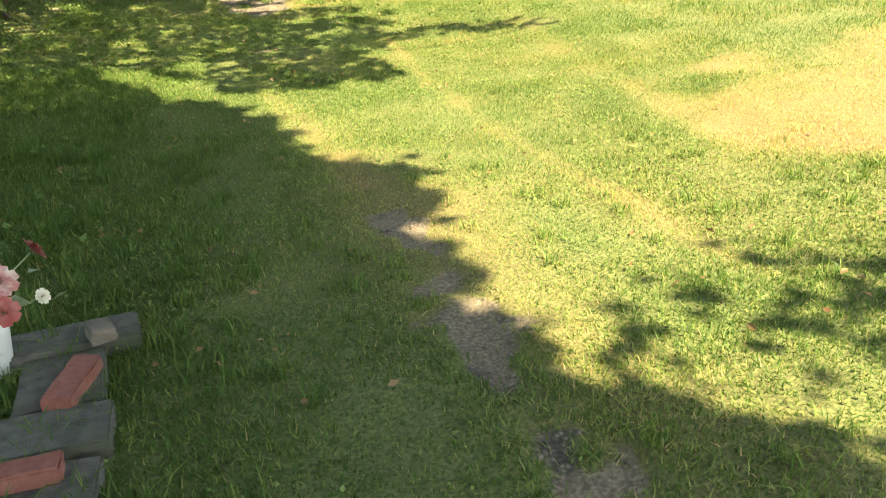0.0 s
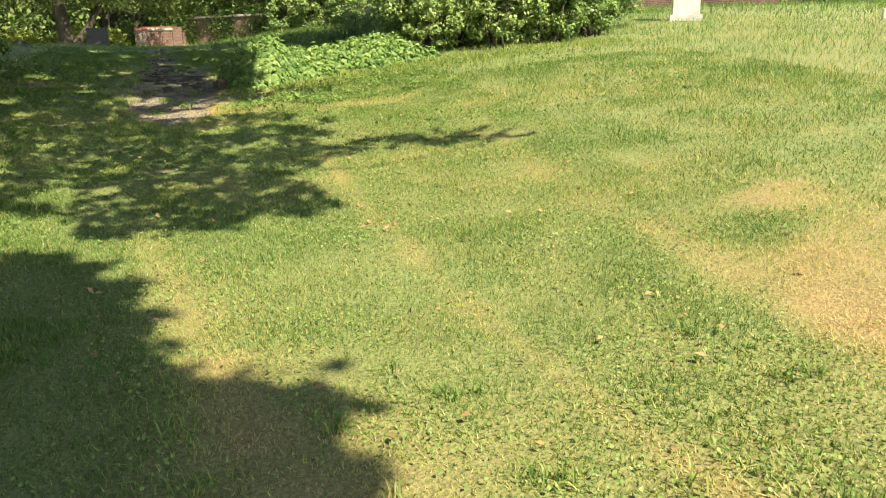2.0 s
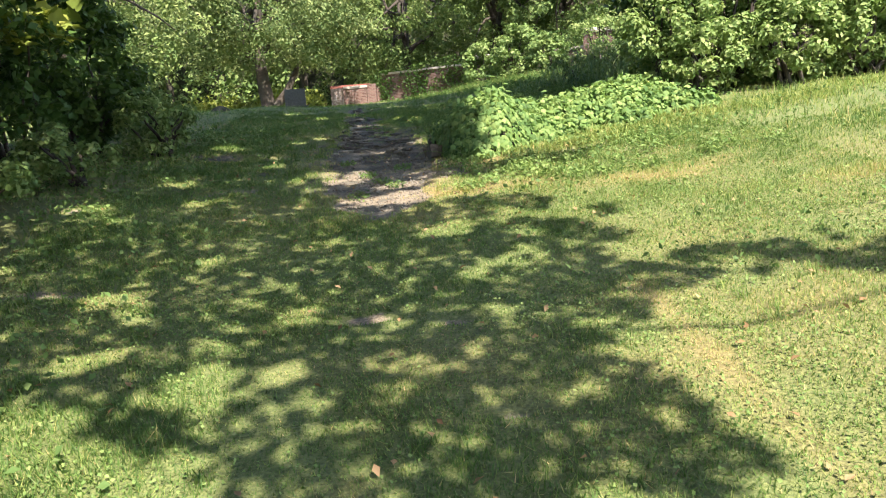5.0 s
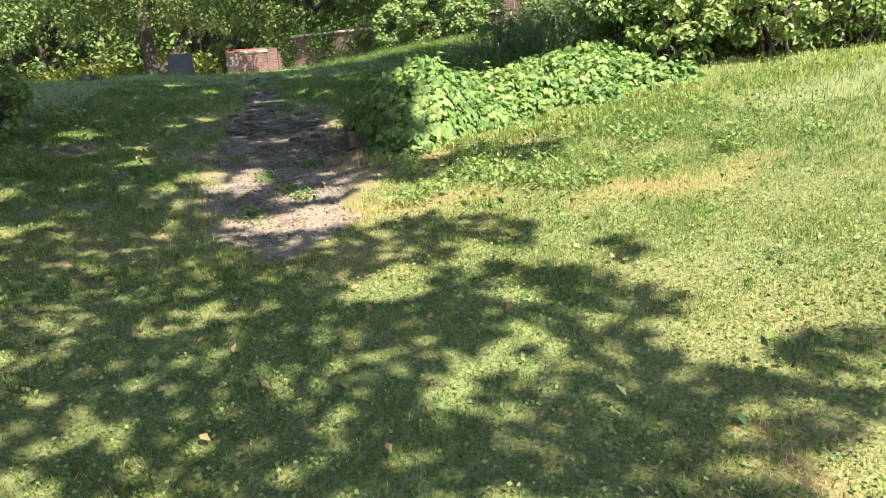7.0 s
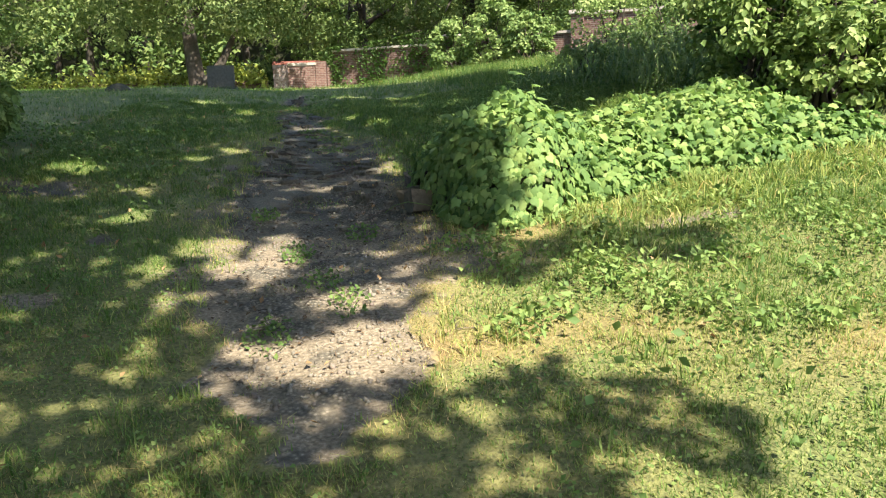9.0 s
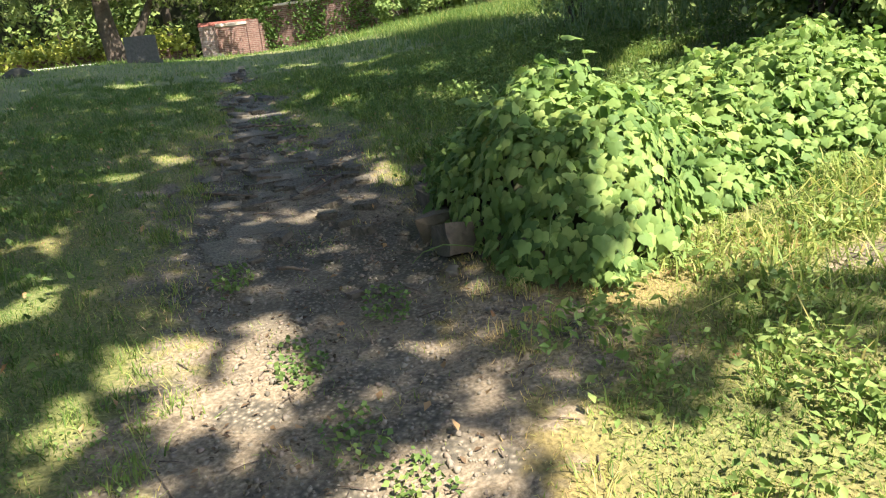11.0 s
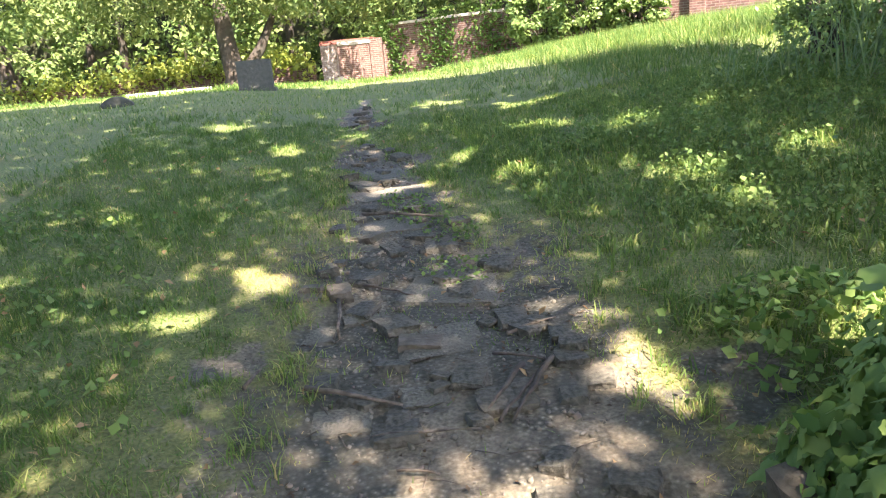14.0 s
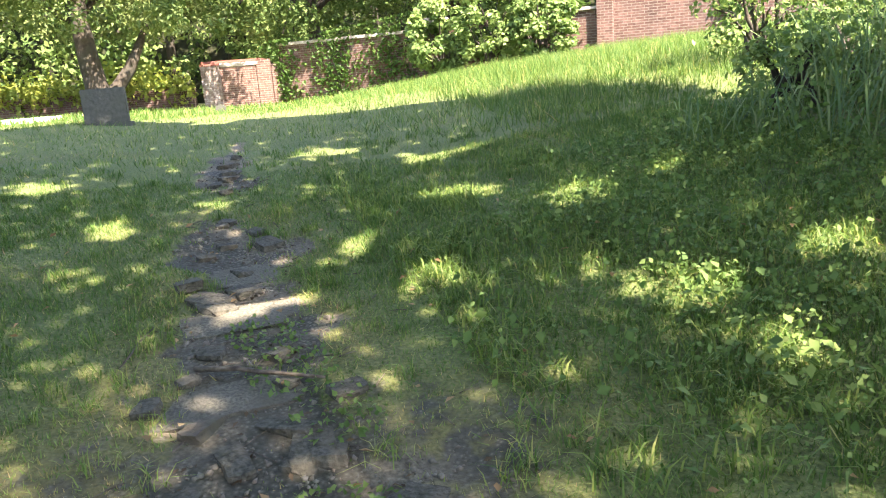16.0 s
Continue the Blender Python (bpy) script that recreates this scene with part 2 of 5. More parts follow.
def np_mesh(name, co, faces, material, attrs=None, smooth=False):
    """A mesh from arrays; every face has the same number of corners."""
    co, faces = np.asarray(co, np.float32), np.asarray(faces, np.int32)
    me = bpy.data.meshes.new(name)
    n, k = faces.shape
    me.vertices.add(len(co))
    me.vertices.foreach_set("co", co.ravel())
    me.loops.add(n * k)
    me.loops.foreach_set("vertex_index", faces.ravel())
    me.polygons.add(n)
    me.polygons.foreach_set("loop_start", np.arange(0, n * k, k, dtype=np.int32))
    for key, val in (attrs or {}).items():
        me.attributes.new(key, "FLOAT", "POINT").data.foreach_set("value", np.asarray(val, np.float32))
    if smooth:
        me.polygons.foreach_set("use_smooth", np.ones(n, bool))
    me.update(calc_edges=True)
    me.validate()
    me.materials.append(material)
    return me


def part(name, bm, material, parent, label=""):
    """Links a bmesh as one mesh object under a thing or a part."""
    me = bpy.data.meshes.new(name)
    bm.to_mesh(me)
    bm.free()
    me.materials.append(material)
    ob = new(name, me)
    ob.parent = parent
    return tagged(ob, label)


def part_me(name, me, parent, label=""):
    ob = new(name, me)
    ob.parent = parent
    return tagged(ob, label)


def empty(name, at, label, category, group="", kind=""):
    ob = new(name)
    ob.location = at
    return tagged(ob, label, category, group, kind)


def box(sx, sy, sz, bevel=0.0, at=(0, 0, 0), wobble=0.0, cuts=0, seed=0):
    """A box standing on z = 0, bevelled, subdivided and worn where asked."""
    bm = bmesh.new()
    bmesh.ops.create_cube(bm, size=1)
    bmesh.ops.scale(bm, vec=(sx, sy, sz), verts=bm.verts)
    if bevel:
        bmesh.ops.bevel(bm, geom=bm.edges[:], offset=bevel, segments=2, affect="EDGES")
    if cuts:
        bmesh.ops.subdivide_edges(bm, edges=[e for e in bm.edges if e.calc_length() > 2.5 * bevel + 0.01], cuts=cuts, use_grid_fill=True)
    if wobble:
        for v in bm.verts:
            v.co += noise.noise_vector(v.co * (0.25 / max(wobble, 0.01)) + Vector((seed * 7.3, 0, 0))) * wobble
    bmesh.ops.translate(bm, vec=(at[0], at[1], at[2] + sz / 2), verts=bm.verts)
    return bm


def tube(pts, radii, sides=7):
    """Vertices and triangles of a tapered tube along points."""
    pts = [Vector(p) for p in pts]
    vs, fs = [], []
    for i, p in enumerate(pts):
        d = (pts[min(i + 1, len(pts) - 1)] - pts[max(i - 1, 0)]).normalized()
        a = d.cross(Vector((0.3, 0.9, 0.2))).normalized()
        b = d.cross(a)
        for s in range(sides):
            w = 2 * math.pi * s / sides
            vs.append(p + (a * math.cos(w) + b * math.sin(w)) * radii[i])
    for i in range(len(pts) - 1):
        for s in range(sides):
            q = (i * sides + s, i * sides + (s + 1) % sides, (i + 1) * sides + (s + 1) % sides, (i + 1) * sides + s)
            fs += [(q[0], q[1], q[2]), (q[0], q[2], q[3])]
    c = len(vs)
    vs += [pts[-1], pts[0]]
    for s in range(sides):
        fs.append((c, (len(pts) - 1) * sides + s, (len(pts) - 1) * sides + (s + 1) % sides))
        fs.append((c + 1, (s + 1) % sides, s))
    return vs, fs


def joined(tubes, name, material, smooth=True):
    vs, fs = [], []
    for v, f in tubes:
        o = len(vs)
        vs += [tuple(p) for p in v]
        fs += [tuple(i + o for i in t) for t in f]
    return np_mesh(name, np.array(vs), np.array(fs), material, smooth=smooth)


def limb(a, b, r0, r1, sag=0.0, n=6, wild=0.12):
    a, b = Vector(a), Vector(b)
    ln = (b - a).length
    pts = []
    for i in range(n + 1):
        u = i / n
        p = a.lerp(b, u) + Vector((0, 0, sag * math.sin(math.pi * u)))
        if 0 < i < n:
            p += Vector((random.uniform(-1, 1), random.uniform(-1, 1), random.uniform(-1, 1))) * wild * ln / n * 1.5
        pts.append(p)
    return tube(pts, [r0 + (r1 - r0) * i / n for i in range(n + 1)], 7)


def frames_of(n, up):
    """n random orthonormal triples whose third axis leans up by the given weight."""
    nz = rng.normal(size=(n, 3))
    nz[:, 2] += up
    nz /= np.linalg.norm(nz, axis=1, keepdims=True)
    t = np.cross(nz, rng.normal(size=(n, 3)))
    t /= np.linalg.norm(t, axis=1, keepdims=True)
    return t, np.cross(nz, t), nz


def leaves(name, at, size, material, up=0.8, slim=0.55, droop=0.0, facing=None):
    """Folded pointed leaves, two triangles each, at the given places; facing turns their upper sides."""
    at = np.asarray(at, float)
    n = len(at)
    u, v, w = frames_of(n, up)
    if facing is not None:
        w = facing + rng.normal(0, 0.45, (n, 3))
        w /= np.linalg.norm(w, axis=1, keepdims=True)
        u = np.cross(w, rng.normal(size=(n, 3)))
        u /= np.linalg.norm(u, axis=1, keepdims=True)
        v = np.cross(w, u)
    if droop:
        u[:, 2] -= droop
        u /= np.linalg.norm(u, axis=1, keepdims=True)
    s = (np.asarray(size) * rng.uniform(0.65, 1.3, n))[:, None]
    base, tip = at - u * s * 0.5, at + u * s * 0.5
    lift = w * s * 0.12
    mid = at - u * s * 0.08
    co = np.stack([base, mid + v * s * slim * 0.5 + lift, tip, mid - v * s * slim * 0.5 + lift], 1).reshape(-1, 3)
    k = np.arange(n)[:, None] * 4
    f = np.concatenate([k + [0, 2, 1], k + [0, 3, 2]], 1).reshape(-1, 3)
    return np_mesh(name, co, f, material)


def blades(name, x, y, z, h, w, dry, material, lean=0.5, segs=2):
    """Grass blades rooted at points."""
    n = len(x)
    a = rng.uniform(0, 2 * np.pi, n)
    ln = np.abs(rng.normal(0, lean, n)) + 0.12
    d = np.stack([np.cos(a), np.sin(a), np.zeros(n)], 1)
    tw = a + np.pi / 2 + rng.normal(0, 0.6, n)
    s = np.stack([np.cos(tw), np.sin(tw), np.zeros(n)], 1) * (w * 0.5)[:, None]
    root = np.stack([x, y, z - 0.006], 1)
    up = np.array([0, 0, 1.0])
    k = np.arange(n)[:, None]
    if segs == 2:
        mid = root + up * (h * 0.6)[:, None] + d * (h * ln * 0.35)[:, None]
        tip = root + up * (h * np.clip(1 - 0.25 * ln, 0.35, 1))[:, None] + d * (h * ln)[:, None]
        co = np.stack([root - s, root + s, mid - s * 0.8, mid + s * 0.8, tip], 1).reshape(-1, 3)
        f = np.concatenate([k * 5 + [0, 1, 3], k * 5 + [0, 3, 2], k * 5 + [2, 3, 4]], 1).reshape(-1, 3)
        m = 5
    else:
        tip = root + up * (h * np.clip(1 - 0.2 * ln, 0.4, 1))[:, None] + d * (h * ln)[:, None]
        co = np.stack([root - s, root + s, tip], 1).reshape(-1, 3)
        f = k * 3 + [0, 1, 2]
        m = 3
    return np_mesh(name, co, f, material, {"dry": np.repeat(dry, m)})


def blob_points(n, c, r, hollow=0.55):
    """Points in an ellipsoid, thicker towards its skin."""
    p = rng.normal(size=(n, 3))
    p /= np.linalg.norm(p, axis=1, keepdims=True)
    q = hollow + (1 - hollow) * rng.random(n) ** 0.6
    return np.array(c) + p * q[:, None] * np.array(r)


def sprays(n, centres, radii, squash=0.75, hollow=0.45):
    """Leaf places in rounded sprays about the centres, and the way each leaf faces (outwards and up)."""
    radii = np.asarray(radii, float)
    w = radii ** 2
    pick = rng.choice(len(centres), n, p=w / w.sum())
    p = rng.normal(size=(n, 3))
    p /= np.linalg.norm(p, axis=1, keepdims=True)
    q = (hollow + (1 - hollow) * rng.random(n) ** 0.7) * (1 + 0.35 * rng.normal(size=n) * (rng.random(n) < 0.3))
    at = np.asarray(centres)[pick] + p * q[:, None] * radii[pick][:, None] * np.array([1, 1, squash])
    return at, p * 0.9 + np.array([0, 0, 0.55])


def value_noise(x, y, s, seed=0):
    """Smooth noise over the plan, about -1 to 1, s metres a cell."""
    g = np.random.default_rng(900 + seed).uniform(-1, 1, (128, 128))
    u, v = np.asarray(x) / s + 500.3, np.asarray(y) / s + 500.7
    i, j = np.floor(u).astype(int), np.floor(v).astype(int)
    a, b = u - i, v - j
    a, b = a * a * (3 - 2 * a), b * b * (3 - 2 * b)
    i0, i1, j0, j1 = i % 128, (i + 1) % 128, j % 128, (j + 1) % 128
    return (g[i0, j0] * (1 - a) + g[i1, j0] * a) * (1 - b) + (g[i0, j1] * (1 - a) + g[i1, j1] * a) * b


# ---- the lie of the land ----
LAND_Y = [-40, -4, -1, 2, 5, 8, 11, 14, 17, 20, 24, 28, 34, 40, 44, 60, 400]
LAND_Z = [-0.3, -0.315, -0.32, -0.324, -0.223, 0.014, 0.353, 0.697, 1.012, 1.355, 1.77, 2.0, 1.93, 1.84, 1.72, 1.6, 1.6]


def land(x, y):
    """Height of the smooth ground."""
    x, y = np.asarray(x, float), np.asarray(y, float)
    a = (np.interp(y - 0.7, LAND_Y, LAND_Z) + np.interp(y, LAND_Y, LAND_Z) * 2 + np.interp(y + 0.7, LAND_Y, LAND_Z)) / 4
    right = np.where(x < 4, 0.018 * x * x, 0.288 + 1.035 * (1 - np.exp(-np.maximum(x - 4, 0) / 9)))
    left = 0.015 * np.minimum(x * x, 8)
    return a + np.where(x > 0, right, left)


PATH_Y = [12.3, 12.9, 14, 15.5, 17, 18.4, 19.8, 21, 22.5, 24.3, 25.3]
PATH_L = [0.35, -0.05, -0.12, -0.22, -0.22, -0.2, -0.15, -0.14, -0.16, -0.12, 0.0]
PATH_R = [0.45, 0.92, 1.05, 1.15, 1.1, 0.95, 0.6, 0.5, 0.24, 0.17, 0.05]


def dirt_at(x, y):
    """Bare earth, 0 to 1."""
    l, r = np.interp(y, PATH_Y, PATH_L), np.interp(y, PATH_Y, PATH_R)
    e = np.minimum(x - l, r - x) + 0.2 * value_noise(x, y, 0.4, 1) + 0.1 * value_noise(x, y, 0.13, 2)
    d = np.clip(e / 0.22 + 0.3, 0, 1) * ((y > 12.2) & (y < 25.5)) * (1 - 0.85 * np.clip(1.6 - np.abs(y - 22.1) / 0.45, 0, 1))
    c = 0.84 + 0.04 * np.sin(y * 2.3)
    e = 0.13 - np.abs(x - c) + 0.2 * value_noise(x, y, 0.4, 3) + 0.14 * value_noise(x, y, 0.12, 40)
    d = np.maximum(d, np.clip(e / 0.2 + 0.3, 0, 1) * ((y > -1) & (y < 4.2)))
    for cx, cy, rx, ry in ((0.3, 9.8, 0.2, 0.1), (0.85, 8.55, 0.2, 0.08), (0.8, 9.6, 0.14, 0.08), (-1.9, 16.7, 0.75, 0.3), (-2.9, 13.2, 0.5, 0.2), (-1.3, 13.9, 0.5, 0.2), (-0.9, 15.0, 0.35, 0.2), (-0.5, 17.6, 0.3, 0.2), (1.25, 14.6, 0.4, 0.25), (1.5, 16.9, 0.35, 0.3), (2.9, 14.3, 0.4, 0.15), (-2.0, 10.6, 0.45, 0.15)):
        q = 1 - ((x - cx) / rx) ** 2 - ((y - cy) / ry) ** 2 + 0.8 * value_noise(x, y, 0.2, 4)
        d = np.maximum(d, np.clip(q, 0, 1) * 0.8)
    return d


def worn_at(x, y):
    """Thin trodden turf along the path, 0 to 1."""
    d = np.minimum(np.abs(x - np.interp(y, PATH_Y, PATH_L)), np.abs(x - np.interp(y, PATH_Y, PATH_R)))
    return np.clip(1.1 - d / 0.9 + 0.4 * value_noise(x, y, 0.5, 9), 0, 1) * np.clip((y - 12.5) / 1.5, 0, 1) * np.clip((20.5 - y) / 2, 0, 1)


def tar_at(x, y):
    """Old asphalt showing through the path, 0 to 1."""
    band = np.clip((y - 14.7) / 0.6, 0, 1) * np.clip((24.5 - y) / 0.6, 0, 1)
    return band * np.clip(0.75 + 1.1 * value_noise(x, y, 0.45, 14) + 0.5 * value_noise(x, y, 0.15, 15), 0, 1)


def dry_at(x, y):
    """Straw-coloured turf, 0 to 1."""
    v = 0.16 * value_noise(x, y, 1.7, 5) + 0.16 * value_noise(x, y, 0.45, 6) + 0.13
    q = 1 - ((x - 5.6) / 2.6) ** 2 - ((y - 4.7) / 1.9) ** 2 + 0.5 * value_noise(x, y, 0.6, 7)
    v = v + np.clip(q * 2.2, 0, 1) * 0.55
    lane = np.exp(-((x - (1.95 + 0.012 * (y - 6) ** 2 - 0.05 * (y - 6))) / 0.085) ** 2) * ((y > 2.5) & (y < 9.8))
    lane2 = np.exp(-((x - (0.3 + 0.16 * (7.3 - y))) / 0.16) ** 2) * ((y > 4.6) & (y < 8.2))
    lane3 = np.exp(-((x - (3.4 + 0.1 * (y - 6))) / 0.18) ** 2) * ((y > 5) & (y < 10)) * 0.7
    v = v + (lane + lane2 + lane3) * 0.3
    v = v + np.clip(1 - np.abs(x - 0.9 - 0.12 * (4 - y)) / 0.6, 0, 1) * ((y < 5.5) & (y > 0)) * 0.3
    for cx, cy, rx, ry in ((3.2, 12.4, 0.9, 0.35), (4.3, 11.2, 0.7, 0.3), (1.4, 13.0, 0.8, 0.3), (-2.0, 16.6, 1.2, 0.5), (1.9, 14.6, 1.2, 0.3)):
        v = v + np.clip(1 - ((x - cx) / rx) ** 2 - ((y - cy) / ry) ** 2 + 0.5 * value_noise(x, y, 0.4, 8), 0, 1) * 0.4
    d = np.minimum(np.abs(x - np.interp(y, PATH_Y, PATH_L)), np.abs(x - np.interp(y, PATH_Y, PATH_R)))
    v = v + np.clip(1 - d / 0.35, 0, 1) * ((y > 12) & (y < 22)) * 0.22
    v = v + 0.26 * worn_at(x, y)
    return np.clip(v - np.clip((y - 16) / 5, 0, 1) * 0.2 - np.clip((0.5 - x) / 0.9, 0, 1) * (y < 9) * 0.16, 0, 1)


def top(x, y):
    """Height of the worn ground surface."""
    return land(x, y) + 0.025 * value_noise(x, y, 0.9, 11) + 0.012 * value_noise(x, y, 0.3, 12) - 0.03 * dirt_at(x, y)


def topf(x, y):
    return float(top(np.array([x]), np.array([y]))[0])


def spread(lo, hi, fine_lo, fine_hi, step):
    inner = np.arange(fine_lo, fine_hi + 1e-6, step)
    grow = step * np.cumsum(1.22 ** np.arange(1, 60))
    return np.concatenate([(fine_lo - grow)[::-1][(fine_lo - grow)[::-1] > lo], inner, (fine_hi + grow)[fine_hi + grow < hi]])


gx, gy = spread(-400, 400, -4, 7, 0.07), spread(-400, 600, 0.5, 27, 0.09)
X, Y = np.meshgrid(gx, gy)
Z = top(X, Y)
nx, ny = len(gx), len(gy)
i = (np.arange(ny - 1)[:, None] * nx + np.arange(nx - 1)).ravel()[:, None]
ground = new("ground", np_mesh("ground", np.stack([X, Y, Z], -1).reshape(-1, 3), i + [0, 1, nx + 1, nx], M_GROUND,
                               {"dirt": np.maximum(dirt_at(X, Y), 0.58 * worn_at(X, Y)).ravel(), "tar": tar_at(X, Y).ravel(), "dry": dry_at(X, Y).ravel()}, smooth=True))
tagged(ground, "sloping turf with a worn dirt path", "ground", kind="structure")

# ---- grass ----


def sow(n, x0, x1, y0, y1):
    x, y = rng.uniform(x0, x1, n), rng.uniform(y0, y1, n)
    keep = rng.random(n) > np.minimum(dirt_at(x, y) * 1.2 - 0.05, 0.985 - 0.3 * (value_noise(x, y, 0.22, 22) > 0.5))
    keep &= rng.random(n) < (0.85 + 0.22 * value_noise(x, y, 0.3, 20)) * (1 - 0.62 * worn_at(x, y))
    return x[keep], y[keep]


def lawn(name, n, x0, x1, y0, y1, h, w, segs, skip=None, label="", tall=None):
    x, y = sow(n, x0, x1, y0, y1)
    if skip:
        k = ~((x > skip[0]) & (x < skip[1]) & (y > skip[2]) & (y < skip[3]))
        x, y = x[k], y[k]
    m = len(x)
    d = dry_at(x, y) + rng.normal(0.0, 0.24, m) + (rng.random(m) < 0.06) * 0.5
    hh = h * rng.uniform(0.55, 1.25, m) * (1 + 0.45 * value_noise(x, y, 0.5, 21)) * (1 - 0.35 * np.clip(dry_at(x, y), 0, 1))
    if tall is not None:
        hh = hh * tall(x, y)
    ob = new(name, blades(name, x, y, top(x, y), hh, w * rng.uniform(0.6, 1.3, m) * np.where(y < 4.5, 1.35, 1.0), np.clip(d, 0, 1), M_GRASS, 0.8, segs))
    return tagged(ob, label, "grass", kind="stuff")


def longer(x, y):
    left = np.clip((-x - 0.2) / 1.0, 0, 1) * ((y > 0) & (y < 9)) * 1.2
    ridge = np.clip((y - 21.5 - np.maximum(0, 3 - x) * 1.2) / 3, 0, 1) * np.clip((x - 0.6) / 1.5, 0, 1) * 1.5
    rough = np.clip((x - 2.5) / 3, 0, 1) * ((y > 11) | (x > 7)) * 0.9
    return 1 + np.maximum.reduce([left, ridge, rough])


lawn("grass", 560000, -2.6, 4.6, 1.2, 12.4, 0.036, 0.0062, 1, None, "short mown turf of green and straw-coloured blades", longer)
lawn("grass", 400000, -2.6, 4.6, 12.4, 23.0, 0.042, 0.0065, 1, None, "thin shaded turf beside the worn path", longer)
lawn("grass", 210000, -9, 15, 0.5, 34, 0.075, 0.010, 1, (-2.6, 4.6, 1.2, 23.0), "rough turf on the slope beside the lawn", longer)
lawn("grass", 170000, 4.6, 9.0, 1.2, 13.5, 0.042, 0.009, 1, None, "dry mown turf with a scorched straw patch")


def tufts(name, n, label):
    """Longer bent blades standing in tufts among the turf."""
    k = n // 26
    cx, cy = rng.uniform(-2.8, 4.8, k), rng.uniform(1.2, 24, k)
    want = np.where((cx > -0.6) & (cy < 12) & (cy > 4.2), -0.12, 0.22) + 0.35 * value_noise(cx, cy, 0.9, 24) + 0.5 * ((cx < 0) & (cy < 6.5)) + 0.45 * np.clip((cy - 12) / 4, 0, 1)
    ok = (rng.random(k) < want) & (dirt_at(cx, cy) < 0.55)
    cx, cy = np.repeat(cx[ok], 26), np.repeat(cy[ok], 26)
    x, y = cx + rng.normal(0, 0.035, len(cx)), cy + rng.normal(0, 0.035, len(cx))
    m = len(x)
    hh = rng.uniform(0.045, 0.10, m) * (1 + 0.9 * np.clip(-x + 0.1, 0, 1) * (y < 6))
    d = np.clip(dry_at(x, y) * 0.8 + rng.normal(0, 0.2, m), 0, 1)
    ob = new(name, blades(name, x, y, top(x, y), hh, rng.uniform(0.0035, 0.0065, m) * np.where(y < 5, 1.3, 1.0), d, M_GRASS, 0.85, 2))
    return tagged(ob, label, "grass", kind="stuff")


tufts("grass_tufts", 120000, "long bent grass blades in tufts")
lawn("grass", 80000, -30, 30, 30, 52, 0.13, 0.03, 1, None, "sunlit long grass before the brick wall")
lawn("grass", 36000, 15, 42, 2, 34, 0.2, 0.03, 1, None, "long grass on the open slope")
lawn("grass", 70000, 3, 15, 22, 35, 0.085, 0.012, 1, None, "tall seeding grass on the crest of the slope", longer)

# ---- trees, mostly out of view, whose crowns are laid out to shade the slope ----


# gaps between the boughs through which the sun reaches the ground
GAPS_PATH = [(0.1, 14.5, 0.36, 0.32), (0.2, 14.95, 0.26, 0.16), (0.86, 14.48, 0.15, 0.09), (0.92, 14.1, 0.11, 0.08), (0.7, 13.7, 0.28, 0.16), (-1.0, 15.5, 0.26, 0.2), (-0.33, 14.8, 0.22, 0.2), (-0.33, 13.95, 0.22, 0.14),
             (-0.62, 14.4, 0.16, 0.22), (-1.85, 17.4, 0.4, 0.25), (-1.03, 16.6, 0.13, 0.1), (-0.56, 18.4, 0.22, 0.26), (-1.0, 17.95, 0.2, 0.16), (0.5, 16.5, 0.34, 0.11), (1.1, 17.6, 0.17, 0.22), (1.2, 17.05, 0.24, 0.2)]
GAPS_CREST = [(0.38, 20.15, 0.36, 0.2), (0.95, 20.8, 0.28, 0.36), (1.75, 21.6, 0.42, 0.3), (1.3, 20.0, 0.34, 0.2), (0.9, 23.7, 0.42, 0.3), (-0.12, 19.1, 0.14, 0.14), (0.07, 22.2, 0.25, 0.2), (-0.65, 21.7, 0.22, 0.2),
              (2.36, 19.35, 0.25, 0.22), (2.4, 18.7, 0.22, 0.2), (3.15, 21.1, 0.3, 0.22), (2.45, 21.0, 0.36, 0.4), (-1.6, 19.6, 0.22, 0.18), (-1.5, 23.1, 0.4, 0.16), (3.2, 19.4, 0.3, 0.3), (2.0, 22.9, 0.5, 0.2)]
GAPS_LAWN = [(-2.5, 11.2, 0.25, 0.12), (-1.3, 10.5, 0.3, 0.3), (-0.43, 8.3, 0.2, 0.15), (-1.13, 10.27, 0.2, 0.15), (-1.03, 11.21, 0.16, 0.15), (-0.92, 10.76, 0.16, 0.13), (-1.36, 13.43, 0.2, 0.2), (-2.0, 14.5, 0.25, 0.2), (-2.17, 12.8, 0.25, 0.2), (-0.15, 9.96, 0.15, 0.13), (-0.47, 10.43, 0.12, 0.15), (1.18, 10.68, 0.2, 0.12), (1.04, 11.7, 0.25, 0.14), (0.02, 11.55, 0.16, 0.12), (-0.46, 9.05, 0.3, 0.2), (-1.2, 9.5, 0.3, 0.22), (0.93, 9.6, 0.15, 0.14), (0.63, 10.35, 0.13, 0.11), (-2.5, 13.3, 0.3, 0.22), (-4.5, 17.0, 0.7, 0.6)]


